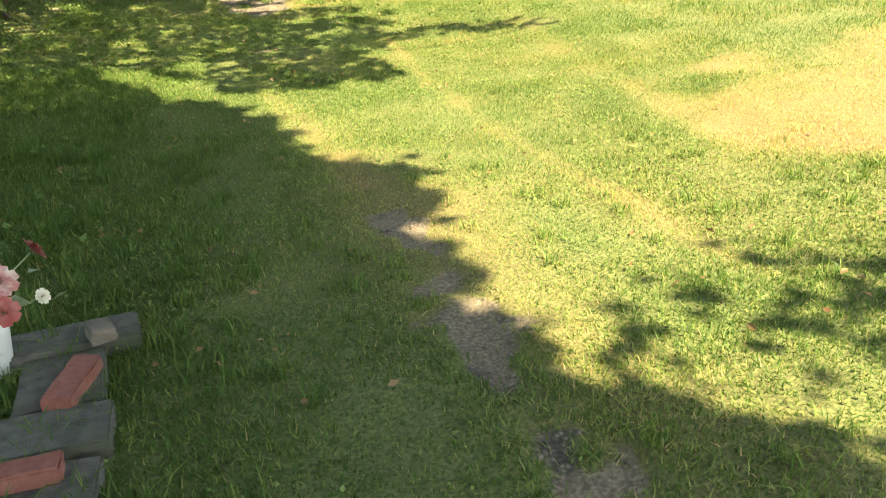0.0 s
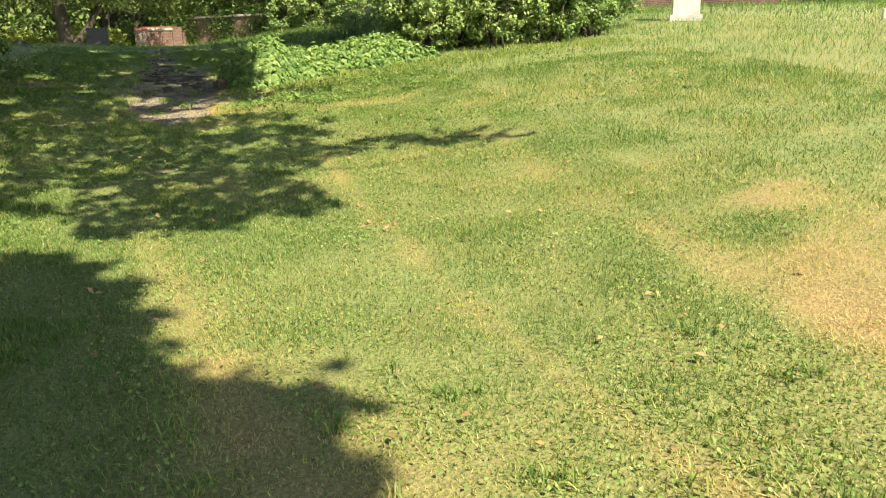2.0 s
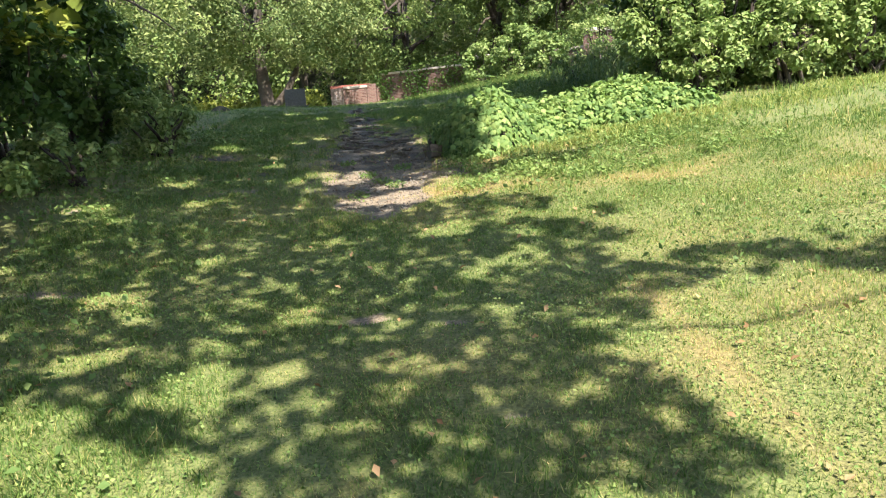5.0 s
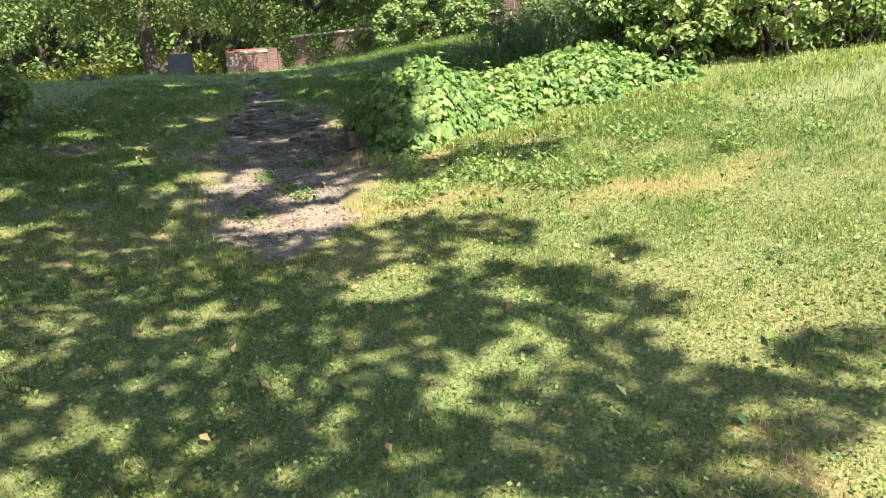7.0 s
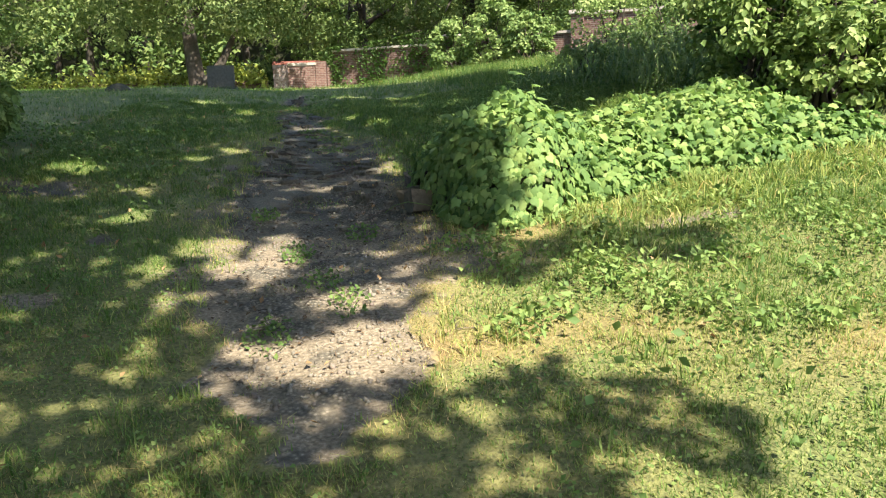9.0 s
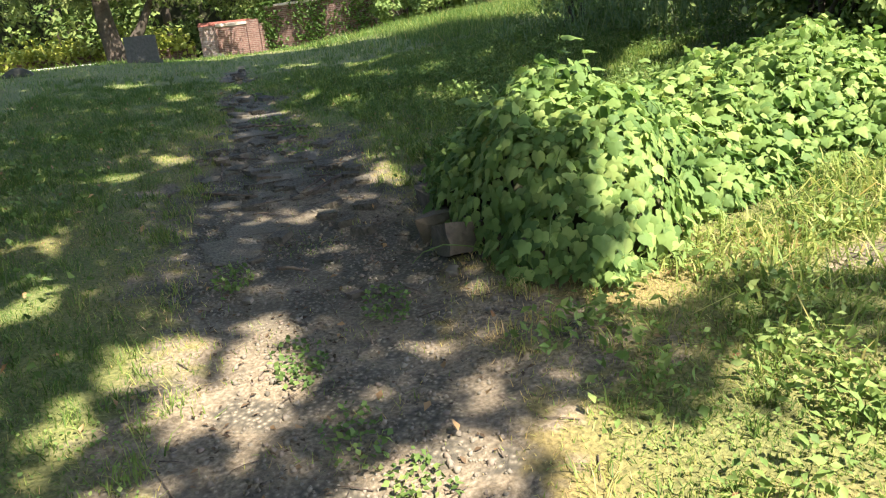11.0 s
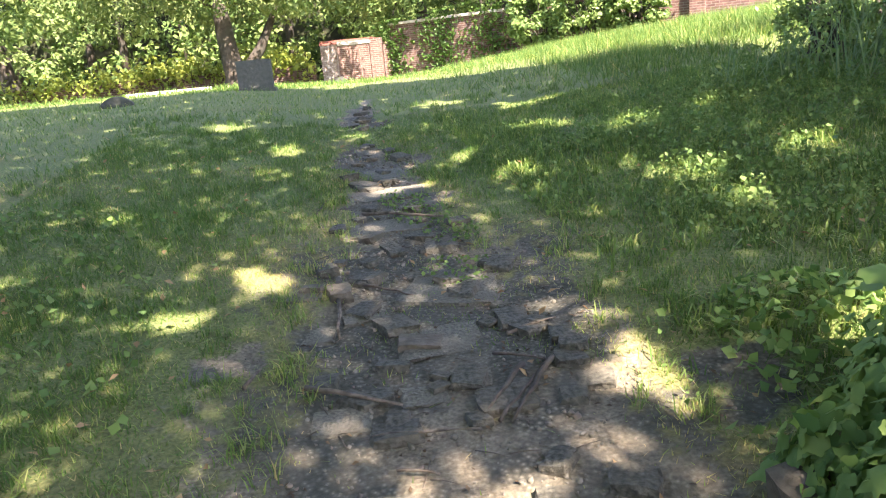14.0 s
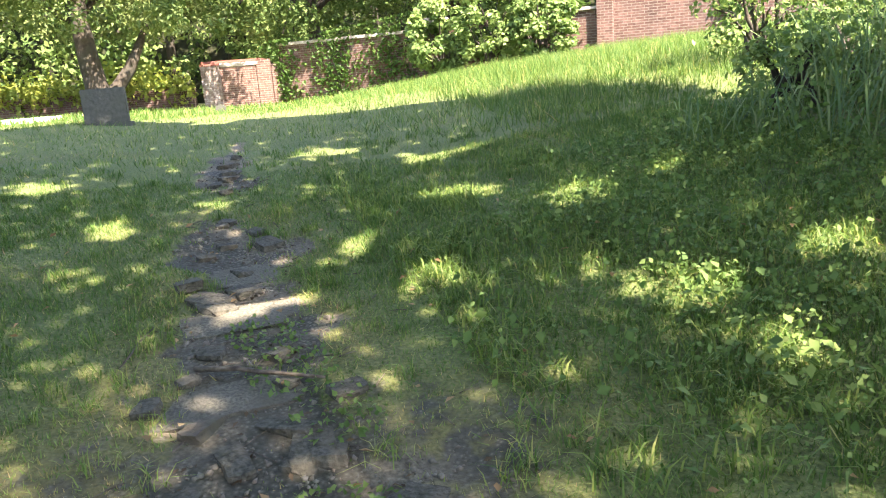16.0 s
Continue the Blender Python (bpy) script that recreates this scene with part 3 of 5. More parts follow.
def shade_density(x, y):
    """How closely the crowns overhead cover the ground in the sun's direction."""
    edge = np.interp(y, [-3, 1.0, 1.8, 2.3, 2.8, 3.4, 4.15, 4.5, 5.0, 5.15, 5.4, 6, 6.8, 7.7, 8.5], [1.7, 1.5, 1.3, 1.03, 0.9, 0.95, 0.95, 1.05, 0.98, 0.75, 0.45, 0.3, 0.1, -0.65, -1.25])
    d = np.where((y > -2.2 + 0.9 * value_noise(x, y, 1.3, 36)) & (y < 8.6) & (x < edge) & (x > -5.6 + 1.2 * value_noise(x, y, 1.5, 37)), 1.25, 0.0)
    for cx, cy, rx, ry, k in ((0.1, 8.5, 0.55, 0.85, 0.9), (0.8, 8.6, 0.75, 0.95, 0.95), (1.4, 8.4, 0.35, 0.6, 0.8),
                              (1.0, 10.0, 1.1, 0.9, 0.85), (1.9, 9.88, 0.7, 0.32, 0.85), (2.6, 9.93, 0.65, 0.24, 0.85), (3.3, 9.6, 0.5, 0.2, 0.8), (3.9, 9.15, 0.4, 0.13, 0.8),
                              (-0.6, 9.4, 0.8, 0.8, 0.95), (-0.3, 10.9, 1.3, 0.9, 1.0), (-1.9, 9.6, 0.9, 0.7, 1.0), (-2.6, 11.0, 1.5, 1.4, 1.0), (-1.2, 12.4, 1.5, 0.8, 0.8),
                              (0.9, 11.4, 1.0, 0.55, 0.8), (1.85, 11.55, 0.45, 0.25, 0.8), (1.9, 10.85, 0.3, 0.22, 0.8), (2.5, 13.9, 0.5, 0.22, 0.72)):
        d = np.maximum(d, np.where(((x - cx) / rx) ** 2 + ((y - cy) / ry) ** 2 < 1, k - 0.08, 0))
    for cx, cy, rx, ry, k in ((0.6, 12.25, 1.2, 0.55, 0.76), (1.5, 12.2, 0.45, 0.4, 0.7), (0.2, 11.5, 1.5, 0.8, 0.82), (1.85, 12.0, 0.3, 0.2, 0.74), (2.0, 13.9, 0.75, 0.4, 0.66), (1.3, 14.1, 0.55, 0.35, 0.7), (1.45, 11.1, 0.5, 0.5, 0.84), (-0.5, 12.8, 0.7, 0.55, 0.9), (-1.3, 13.1, 0.8, 0.6, 0.92), (-0.6, 11.9, 1.1, 0.8, 0.94), (-0.9, 11.1, 1.0, 0.8, 0.94), (-1.5, 12.2, 0.9, 0.7, 0.95)):
        d = np.maximum(d, np.where(((x - cx) / rx) ** 2 + ((y - cy) / ry) ** 2 < 1, k, 0))
    right = np.interp(y, [13.2, 14, 14.6, 15, 15.5, 16, 17, 17.5, 18, 20, 22, 23.5, 25.5, 27.2, 27.6], [0.7, 1.25, 1.55, 1.65, 1.55, 1.45, 1.8, 2.5, 3.2, 5.0, 5.0, 4.9, 4.2, 1.2, 0.3])
    d = np.maximum(d, np.where((y > 13.3) & (y < 27.6) & (x < right) & (x > -6.6 + 1.3 * value_noise(x, y, 1.5, 38)), np.interp(y, [13, 15, 20, 24, 26], [0.86, 0.97, 0.97, 1.0, 1.1]), 0))
    d = np.maximum(d, np.where(((x + 2.4) / 1.9) ** 2 + ((y - 27.6) / 0.9) ** 2 < 1, 1.1, 0))
    d = np.maximum(d, np.where(((x + 2.1) / 0.8) ** 2 + ((y - 28.4) / 0.8) ** 2 < 1, 1.2, 0))
    d = np.maximum(d, np.where((x < -1.65) & (x > -7 + 1.2 * value_noise(x, y, 1.4, 39)) & (y > 6.5) & (y < 20), np.interp(y, [8.5, 9.5, 12, 14], [1.05, 0.92, 0.88, 0.98]), 0))
    for cx, cy, rx, ry in GAPS_PATH + GAPS_CREST + GAPS_LAWN:
        q = ((x - cx) / rx) ** 2 + ((y - cy) / ry) ** 2
        d = d - 0.75 * np.clip(1.3 - q, 0, 1)
    d = np.maximum(d, np.where((x > 1.1) & (x < np.where(y < 15.6, 1.5, 1.36)) & (y > 14.75) & (y < 16.3), 1.0, 0))
    return d


def shade_crowns():
    n = 410000
    x, y = rng.uniform(-8, 7, n), rng.uniform(-3, 30, n)
    jitter = 0.4 * value_noise(x, y, 0.75, 30) + 0.44 * value_noise(x, y, 0.27, 31) + 0.28 * value_noise(x, y, 0.13, 29)
    near = np.where(y < 13, 0.18, 0.12)
    d = shade_density(x + near * value_noise(x, y, 0.3, 32) + 0.1 * value_noise(x, y, 0.11, 34), y + near * value_noise(x, y, 0.25, 33) + 0.1 * value_noise(x, y, 0.12, 35))
    keep = d + np.where((y > 13.2) & (d > 0.5), 0.26, 0.55) * jitter > 0.56
    thin = ((x - 2.3) / 1.3) ** 2 + ((y - 2.05) / 0.85) ** 2 < 1 + 0.5 * value_noise(x, y, 0.4, 27)
    keep &= (y < 7.4) | (y > 13.2) | (rng.random(n) < 0.58)
    keep &= (y < 13.2) | (rng.random(n) < np.where((y < 14.5) & (x > 0.9), 0.5, 0.85))
    keep |= thin & (x > 1.2) & (rng.random(n) < 0.055 + 0.05 * value_noise(x, y, 0.3, 28))
    x, y = x[keep], y[keep]
    m = len(x)
    h = np.where(y < 13, rng.uniform(5.2, 7.4, m), rng.uniform(6.0, 9.0, m))
    g = land(x, y)
    # each leaf is set towards the sun from the ground it should shade
    at = np.stack([x, y, g], 1) + np.array(SUN / SUN.z)[None] * h[:, None]
    # a second, higher leaf layer added to block more of the sky
    deep = np.flatnonzero(y < 7.3)[::2]
    up = at[deep] + np.array(SUN / SUN.z)[None] * rng.uniform(1.0, 4.0, len(deep))[:, None] + rng.normal(0, 0.08, (len(deep), 3))
    return np.concatenate([x, x[deep]]), np.concatenate([y, y[deep]]), np.concatenate([at, up])


def shade_tree(pick, at, foot, label, material, size=0.15, extra=None, limbs=34, thick=0.075):
    """A tall tree: trunk with limbs, and a crown of leaves."""
    p = at[pick]
    fz = topf(*foot)
    ob = empty("tree", (0, 0, 0), label, "tree", "tall shade trees")
    fork = Vector((foot[0], foot[1], fz + 4.2))
    tubes = [tube([(foot[0], foot[1], fz - 0.1), (foot[0], foot[1], fz + 0.3), (foot[0] + 0.05, foot[1], fz + 2), fork], [0.34, 0.25, 0.21, 0.18], 10)]
    for q in p[rng.integers(0, len(p), limbs)]:
        tubes.append(limb(fork - Vector((0, 0, random.uniform(0, 0.9))), q, thick, 0.01, 0.5, 7))
    part_me("trunk", joined(tubes, "trunk", M_BARK), ob)
    if extra is not None:
        p = np.concatenate([p, extra])
    part_me("crown", leaves("crown", p, size, material, 1.2, 0.7), ob)
    return ob


sx, sy, sat = shade_crowns()
shade_tree(sy < 7.3, sat, (-0.7, -2.4), "tall leafy tree, mostly unseen, that shades the mown lawn", M_SHADE, 0.19, blob_points(160, (-1.35, 5.0, 1.55), (0.3, 0.5, 0.5), 0.1))
shade_tree((sy >= 7.3) & (sy < 13.2), sat, (-5.4, 6.2), "unseen leafy tree standing in the shaded thicket", M_SHADE, 0.14)
shade_tree(sy >= 13.2, sat, (7.6, 18.6), "tall leafy tree, mostly unseen, rising from the shrubs over the path", M_ASH, limbs=16, thick=0.045)

# ---- shrubs and thickets ----


def bush(at, r, n, size, label, material=M_SHRUB, name="shrub", group="", clumps=14, slim=0.6):
    """A shrub: stems, clumps of leaves with gaps, uneven outline."""
    fz = topf(at[0], at[1])
    ob = empty(name, (0, 0, 0), label, "shrub", group)
    c = Vector((at[0], at[1], fz + r[2] * 0.95))
    cl = blob_points(clumps, c, (r[0] * 0.8, r[1] * 0.8, r[2] * 0.8), 0.5)
    cl[:, 2] = np.maximum(cl[:, 2], fz + 0.25)
    tubes = [limb((at[0] + random.uniform(-0.2, 0.2), at[1] + random.uniform(-0.2, 0.2), fz - 0.05), q, 0.035, 0.008, 0.1, 5) for q in cl]
    if clumps > 12:
        part_me("stem", joined(tubes, "stem", M_BARK), ob)
    else:
        for tb in tubes:
            part_me("stem", joined([tb], "stem", M_BARK), ob)
    more = blob_points(clumps * 4, c, np.array(r) * 0.92, 0.75)
    more[:, 2] = np.maximum(more[:, 2], fz + 0.08 + 0.2 * rng.random(len(more)))
    cl = np.concatenate([cl, more])
    pts, facing = sprays(int(n * 1.35), cl, min(r) * rng.uniform(0.16, 0.34, len(cl)))
    pts[:, 2] = np.maximum(pts[:, 2], land(pts[:, 0], pts[:, 1]) + 0.04)
    part_me("foliage", leaves("foliage", pts, size, material, 0.9, slim, 0.0, facing), ob)
    return ob


SHRUB_G = "shrubs at the foot of the wood"
for cx, cy, rx, rz, nn in ((5.3, 17.3, 1.0, 1.0, 3800), (6.2, 16.9, 1.05, 1.5, 4800), (7.5, 17.0, 1.15, 1.6, 4800), (8.9, 17.2, 1.15, 1.3, 3800), (10.2, 18.0, 1.1, 1.0, 2600), (6.7, 16.2, 0.75, 0.7, 2600), (7.9, 16.1, 0.8, 0.75, 2600), (9.0, 16.4, 0.7, 0.55, 1800), (5.5, 16.4, 0.65, 0.6, 2000)):
    bush((cx, cy), (rx, rx * 0.85, rz), int(nn * 1.35), 0.088, "sunlit green shrub hung with creeper beside the lawn", M_SHRUB, "shrub", SHRUB_G)
for cx, cy, rx, rz in ((6.6, 19.0, 1.5, 2.3), (8.6, 19.4, 1.7, 2.2), (10.6, 20.2, 1.6, 1.7)):
    bush((cx, cy), (rx, rx, rz), 4200, 0.16, "dark leafy thicket bush behind the shrubs", M_SHADE, "bush", "dark thicket", 18)
for cx, cy, rx, rz in ((-4.6, 7.0, 1.2, 2.2), (-4.9, 9.4, 1.4, 2.6), (-4.6, 11.6, 1.2, 2.2), (-4.9, 13.6, 1.3, 2.5), (-4.5, 15.6, 1.2, 2.0), (-4.1, 17.6, 1.0, 1.5), (-6.6, 11, 1.8, 3.6), (-6.6, 15, 1.8, 3.6), (-6.8, 18.6, 1.6, 2.8), (-7.6, 7.5, 1.8, 3.4)):
    bush((cx, cy), (rx, rx, rz), 5200, 0.13, "dark shaded bush in the thicket along the lawn", M_SHADE, "bush", "shaded thicket", 18)
for cx, cy, rx, rz in ((-3.3, 12.4, 0.6, 0.45), (-3.2, 14.6, 0.6, 0.4), (-2.8, 16.9, 0.6, 0.55), (-3.3, 10.2, 0.6, 0.4), (-3.2, 18.4, 0.5, 0.45)):
    bush((cx, cy), (rx, rx, rz), 1300, 0.085, "low leafy undergrowth bush at the thicket edge", M_SHRUB, "undergrowth_bush", "thicket edge", 8)

# ---- brick wall and vault at the back ----


def brick_box(sx, sy, sz, at=(0, 0, 0), bevel=0.0):
    bm = box(sx, sy, sz, bevel, at)
    uv = bm.loops.layers.uv.new("UVMap")
    for f in bm.faces:
        for lp in f.loops:
            c = lp.vert.co
            lp[uv].uv = (c.x if abs(f.normal.y) > 0.5 or abs(f.normal.z) > 0.5 else c.y, c.z if abs(f.normal.z) < 0.5 else c.y)
    return bm


def wall_run(name, a, b, height, sink=0.5, cap=True, label="", material=None):
    """A length of brick wall with a coping, from a to b on the plan."""
    a, b = Vector((a[0], a[1])), Vector((b[0], b[1]))
    ln, ang = (b - a).length, math.atan2((b - a).y, (b - a).x)
    mid = (a + b) / 2
    z = min(float(land(a.x, a.y)), float(land(b.x, b.y)), float(land(mid.x, mid.y))) - sink
    ob = empty(name, (mid.x, mid.y, z), label, "wall", kind="structure")
    ob.rotation_euler = (0, 0, ang)
    part("brickwork", brick_box(ln, 0.36, height + sink), material or M_WALL, ob)
    if cap:
        n = max(2, int(ln / 1.2))
        for k in range(n):
            part("coping_stone", box(ln / n - 0.012, 0.48, 0.09, 0.012, ((k + 0.5) * ln / n - ln / 2, 0, height + sink), 0.006, 0, k), M_CAP, ob)
    return ob


WALL_A, WALL_B = Vector((0.9, 40.4)), Vector((22.0, 24.8))
wd = (WALL_B - WALL_A).normalized()
wang = math.atan2(wd.y, wd.x)


def on_wall(d, off=0.0):
    return WALL_A.x + wd.x * d - wd.y * off, WALL_A.y + wd.y * d + wd.x * off


wall_run("wall_east", on_wall(0.2), on_wall(5.4), 1.75, label="old red brick wall partly overgrown with creeper")
wall_run("wall_north", on_wall(5.75), on_wall(10.2), 1.4, label="red brick graveyard wall with worn stone coping")
wall_run("wall_south", on_wall(10.5), on_wall(26.2), 1.6, label="sunlit red brick graveyard wall on the crest")
wall_run("wall_west", (-1.75, 40.75), (-26, 45.5), 0.75, label="low brick wall buried under yellow-green creeper", cap=False)


def vault():
    """The brick vault front: whitewashed pier, recessed panel with a stone lintel, second pier."""
    x, y = -1.12, 40.5
    z = float(land(x, y)) - 0.25
    ob = empty("burial_vault", (x, y, z), "red brick vault front with a whitewashed pier and stone lintel", "tomb")
    ob.rotation_euler = (0, 0, radians(-10))
    part("pier", brick_box(0.56, 0.5, 1.56, (0.0, -0.05, 0)), M_WALLWHITE, ob, "whitewashed brick pier")
    part("panel", brick_box(1.1, 0.28, 1.5, (0.84, -0.02, 0)), M_WALL, ob)
    part("lintel", box(1.16, 0.36, 0.12, 0.015, (0.87, -0.01, 1.5), 0.008, 1), M_CAP, ob, "pale stone lintel")
    part("pier", brick_box(0.42, 0.4, 1.66, (1.62, 0.02, 0)), M_WALL, ob)
    part("panel", brick_box(0.8, 0.28, 1.5, (2.25, 0.1, 0)), M_WALL, ob)
    part("roof_slab", box(1.9, 1.4, 0.09, 0.012, (0.5, 1.1, 1.63)), M_REDBRICK, ob, "red tiled top")
    for k in range(6):
        part("cap_brick", box(0.2, 0.1, 0.065, 0.006, (-0.25 + 0.105 * k, -0.02 + 0.05 * (k % 2), 1.565), 0.004, 0, k), M_REDBRICK, ob)
    return ob


vault()
for d, hgt in ((5.58, 1.9), (10.35, 2.05), (18.3, 2.2)):
    x, y = on_wall(d, -0.06)
    ob = empty("brick_pier", (x, y, float(land(x, y)) - 0.4), "square red brick wall pier with a stone cap", "pier", "wall piers")
    ob.rotation_euler = (0, 0, wang)
    part("shaft", brick_box(0.4, 0.54, hgt), M_WALL, ob)
    part("cap", box(0.54, 0.68, 0.14, 0.02, (0, 0, hgt), 0.008, 1), M_CAP, ob)


for cx, cy, rx, rz in ((5.2, 36.0, 1.0, 1.1), (6.4, 35.2, 1.2, 1.3), (7.5, 34.2, 0.9, 1.0)):
    bush((cx, cy), (rx, rx * 0.8, rz), 3600, 0.13, "leafy bush growing against the brick wall", M_SHRUB, "bush", "wall bushes", 16)


def creeper(name, pts, size, label, material):
    ob = empty(name, (0, 0, 0), label, "creeper")
    part_me("foliage", leaves("foliage", pts, size, material, 0.6, 0.75, 0.3), ob)
    for q in pts[::max(1, len(pts) // 24)]:
        z = float(land(q[0], q[1]))
        part_me("stem", joined([limb((q[0] + 0.1, q[1], z - 0.05), (q[0], q[1], max(q[2], z + 0.2)), 0.015, 0.006, 0, 5)], "stem", M_BARK), ob)
    return ob


n = 7000
u = rng.random(n)
cp = np.stack([-1.7 - 24 * u, 40.7 + 4.7 * u, np.zeros(n)], 1)
cp[:, 1] += rng.normal(-0.15, 0.3, n)
cp[:, 2] = land(cp[:, 0], cp[:, 1]) + 0.55 + np.abs(rng.normal(0, 0.28, n)) * np.sign(rng.random(n) - 0.35) + 0.25 * value_noise(cp[:, 0], cp[:, 1], 1.2, 40)
creeper("wall_creeper", cp, 0.17, "yellow-green creeper heaped over the low brick wall", M_IVY)
d = np.concatenate([rng.normal(0.3, 0.3, 500), rng.normal(2.2, 0.5, 700), rng.normal(4.2, 0.5, 700), rng.normal(8.0, 0.7, 900), rng.normal(13.5, 0.3, 250)])
px, py = on_wall(d, -0.26)
pz = land(px, py) + np.abs(rng.normal(0.9, 0.75, len(d)))
creeper("wall_creeper", np.stack([px, py, np.minimum(pz, land(px, py) + 1.9)], 1), 0.13, "dark ivy clinging to the brick wall", M_SHADE)

# ---- trees at the back ----


def back_tree(at, h, crown_r, n, size, label, material, droop=0.0, fork=None, low=0.3, rad=0.3):
    """A big tree: leaning trunk, limbs and a crown of clumps with gaps."""
    fz = topf(*at)
    ob = empty("tree", (0, 0, 0), label, "tree", "graveyard trees")
    base = Vector((at[0], at[1], fz - 0.1))
    crotch = base + Vector((-0.15, 0, h * 0.28))
    tubes = [tube([base, base + Vector((0.04, 0, 0.5)), base.lerp(crotch, 0.6), crotch, crotch + Vector((0.2, 0, h * 0.35))], [rad * 1.35, rad, rad * 0.85, rad * 0.7, rad * 0.3], 10)]
    if fork:
        tubes.append(tube([base + Vector((0, 0, 0.35)), base + Vector((fork * 0.45, 0, 0.7)), base + Vector((fork, 0.1, 1.35)), base + Vector((fork * 1.7, 0.2, 2.6))], [rad * 0.75, rad * 0.6, rad * 0.5, rad * 0.25], 9))
    c = Vector((at[0], at[1], fz + h * 0.5))
    nc = 70
    cl = blob_points(nc, c, (crown_r, crown_r, h * 0.42), 0.5)
    cl[:, 2] = np.maximum(cl[:, 2], fz + h * low)
    for q in cl[:26]:
        tubes.append(limb(crotch + Vector((0, 0, random.uniform(-0.3, h * 0.3))), q, rad * 0.35, 0.02, 0.4, 6))
    part_me("trunk", joined(tubes, "trunk", M_BARK), ob)
    more = np.concatenate([blob_points(4, q, (crown_r * 0.3, crown_r * 0.3, h * 0.1), 0.6) for q in cl])
    pts, facing = sprays(int(n * 1.25), more, crown_r * rng.uniform(0.06, 0.15, len(more)), 0.8)
    part_me("crown", leaves("crown", pts, size, material, 0.7, 0.5, droop * 0.5, facing), ob)
    return ob


back_tree((-4.2, 39.0), 10, 4.8, 30000, 0.17, "old forked tree with drooping pale green foliage", M_CEDAR, 0.8, 0.95, 0.3, 0.33)
back_tree((2.6, 45.0), 12, 5.4, 26000, 0.18, "dense green tree overhanging the brick vault", M_WOODS, 0.6, None, 0.17, 0.3)
back_tree((6.6, 39.6), 12, 4.0, 24000, 0.17, "dark-trunked tree beside the brick wall", M_WOODS, 0.5, 0.6, 0.2, 0.34)
back_tree((9.4, 38.4), 11, 3.8, 20000, 0.17, "slender dark-trunked tree behind the brick wall", M_WOODS, 0.5, None, 0.2, 0.26)
back_tree((-9.5, 31.0), 10, 4.6, 24000, 0.17, "broad leafy tree with branches over the grass", M_WOODS, 0.5, None, 0.2, 0.3)
back_tree((-13, 43), 12, 5.0, 20000, 0.2, "bright green tree behind the low wall", M_CEDAR, 0.3, None, 0.08, 0.3)


def far_wood():
    n = 2600
    x = rng.uniform(-60, 48, n)
    y = 55 + 0.004 * x * x - np.maximum(x - 12, 0) * 0.55 + rng.normal(0, 2.0, n)
    h = 13 + 4 * value_noise(x, y * 0, 5, 50) + 2 * value_noise(x, y * 0, 2, 51)
    z = land(x, y) + h * rng.random(n) ** 0.8
    k = value_noise(x, z * 1.3, 2.2, 52) + 0.5 * value_noise(x, z, 0.8, 53) > -0.6
    at, facing = sprays(125000, np.stack([x, y, z], 1)[k], rng.uniform(0.5, 1.15, k.sum()), 0.75)
    at[:, 2] = np.maximum(at[:, 2], land(at[:, 0], at[:, 1]) + 0.1)
    ob = new("far_woodland", leaves("far_woodland", at, 0.36, M_WOODS, 0.7, 0.6, 0.0, facing))
    tagged(ob, "dense green woodland closing the view", "woodland", kind="stuff")
    tubes = []
    for k in range(40):
        tx = -58 + 2.7 * k + random.uniform(-1, 1)
        ty = 55 + 0.004 * tx * tx - max(tx - 12, 0) * 0.55 + random.uniform(-1, 2)
        tz = float(land(tx, ty))
        tubes.append(tube([(tx, ty, tz - 0.1), (tx + random.uniform(-0.3, 0.3), ty, tz + 4), (tx + random.uniform(-0.8, 0.8), ty, tz + 10)], [0.28, 0.2, 0.06], 7))
    tagged(new("woodland_trunks", joined(tubes, "woodland_trunks", M_BARK)), "dark trunks in the far woodland", "woodland", kind="stuff")
    # dark sheet behind the far trees, coloured as the wood's deep shade
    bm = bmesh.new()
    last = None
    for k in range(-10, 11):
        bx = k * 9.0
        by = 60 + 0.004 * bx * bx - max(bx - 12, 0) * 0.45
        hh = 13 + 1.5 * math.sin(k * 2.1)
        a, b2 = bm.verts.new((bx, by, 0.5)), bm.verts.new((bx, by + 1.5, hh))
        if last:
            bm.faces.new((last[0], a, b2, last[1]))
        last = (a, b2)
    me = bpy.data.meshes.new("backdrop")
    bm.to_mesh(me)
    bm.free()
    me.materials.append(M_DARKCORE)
    tagged(new("backdrop", me), "dark sheet coloured as deep shade inside the far woodland", "backdrop", kind="structure")


far_wood()

# ---- gravestones ----


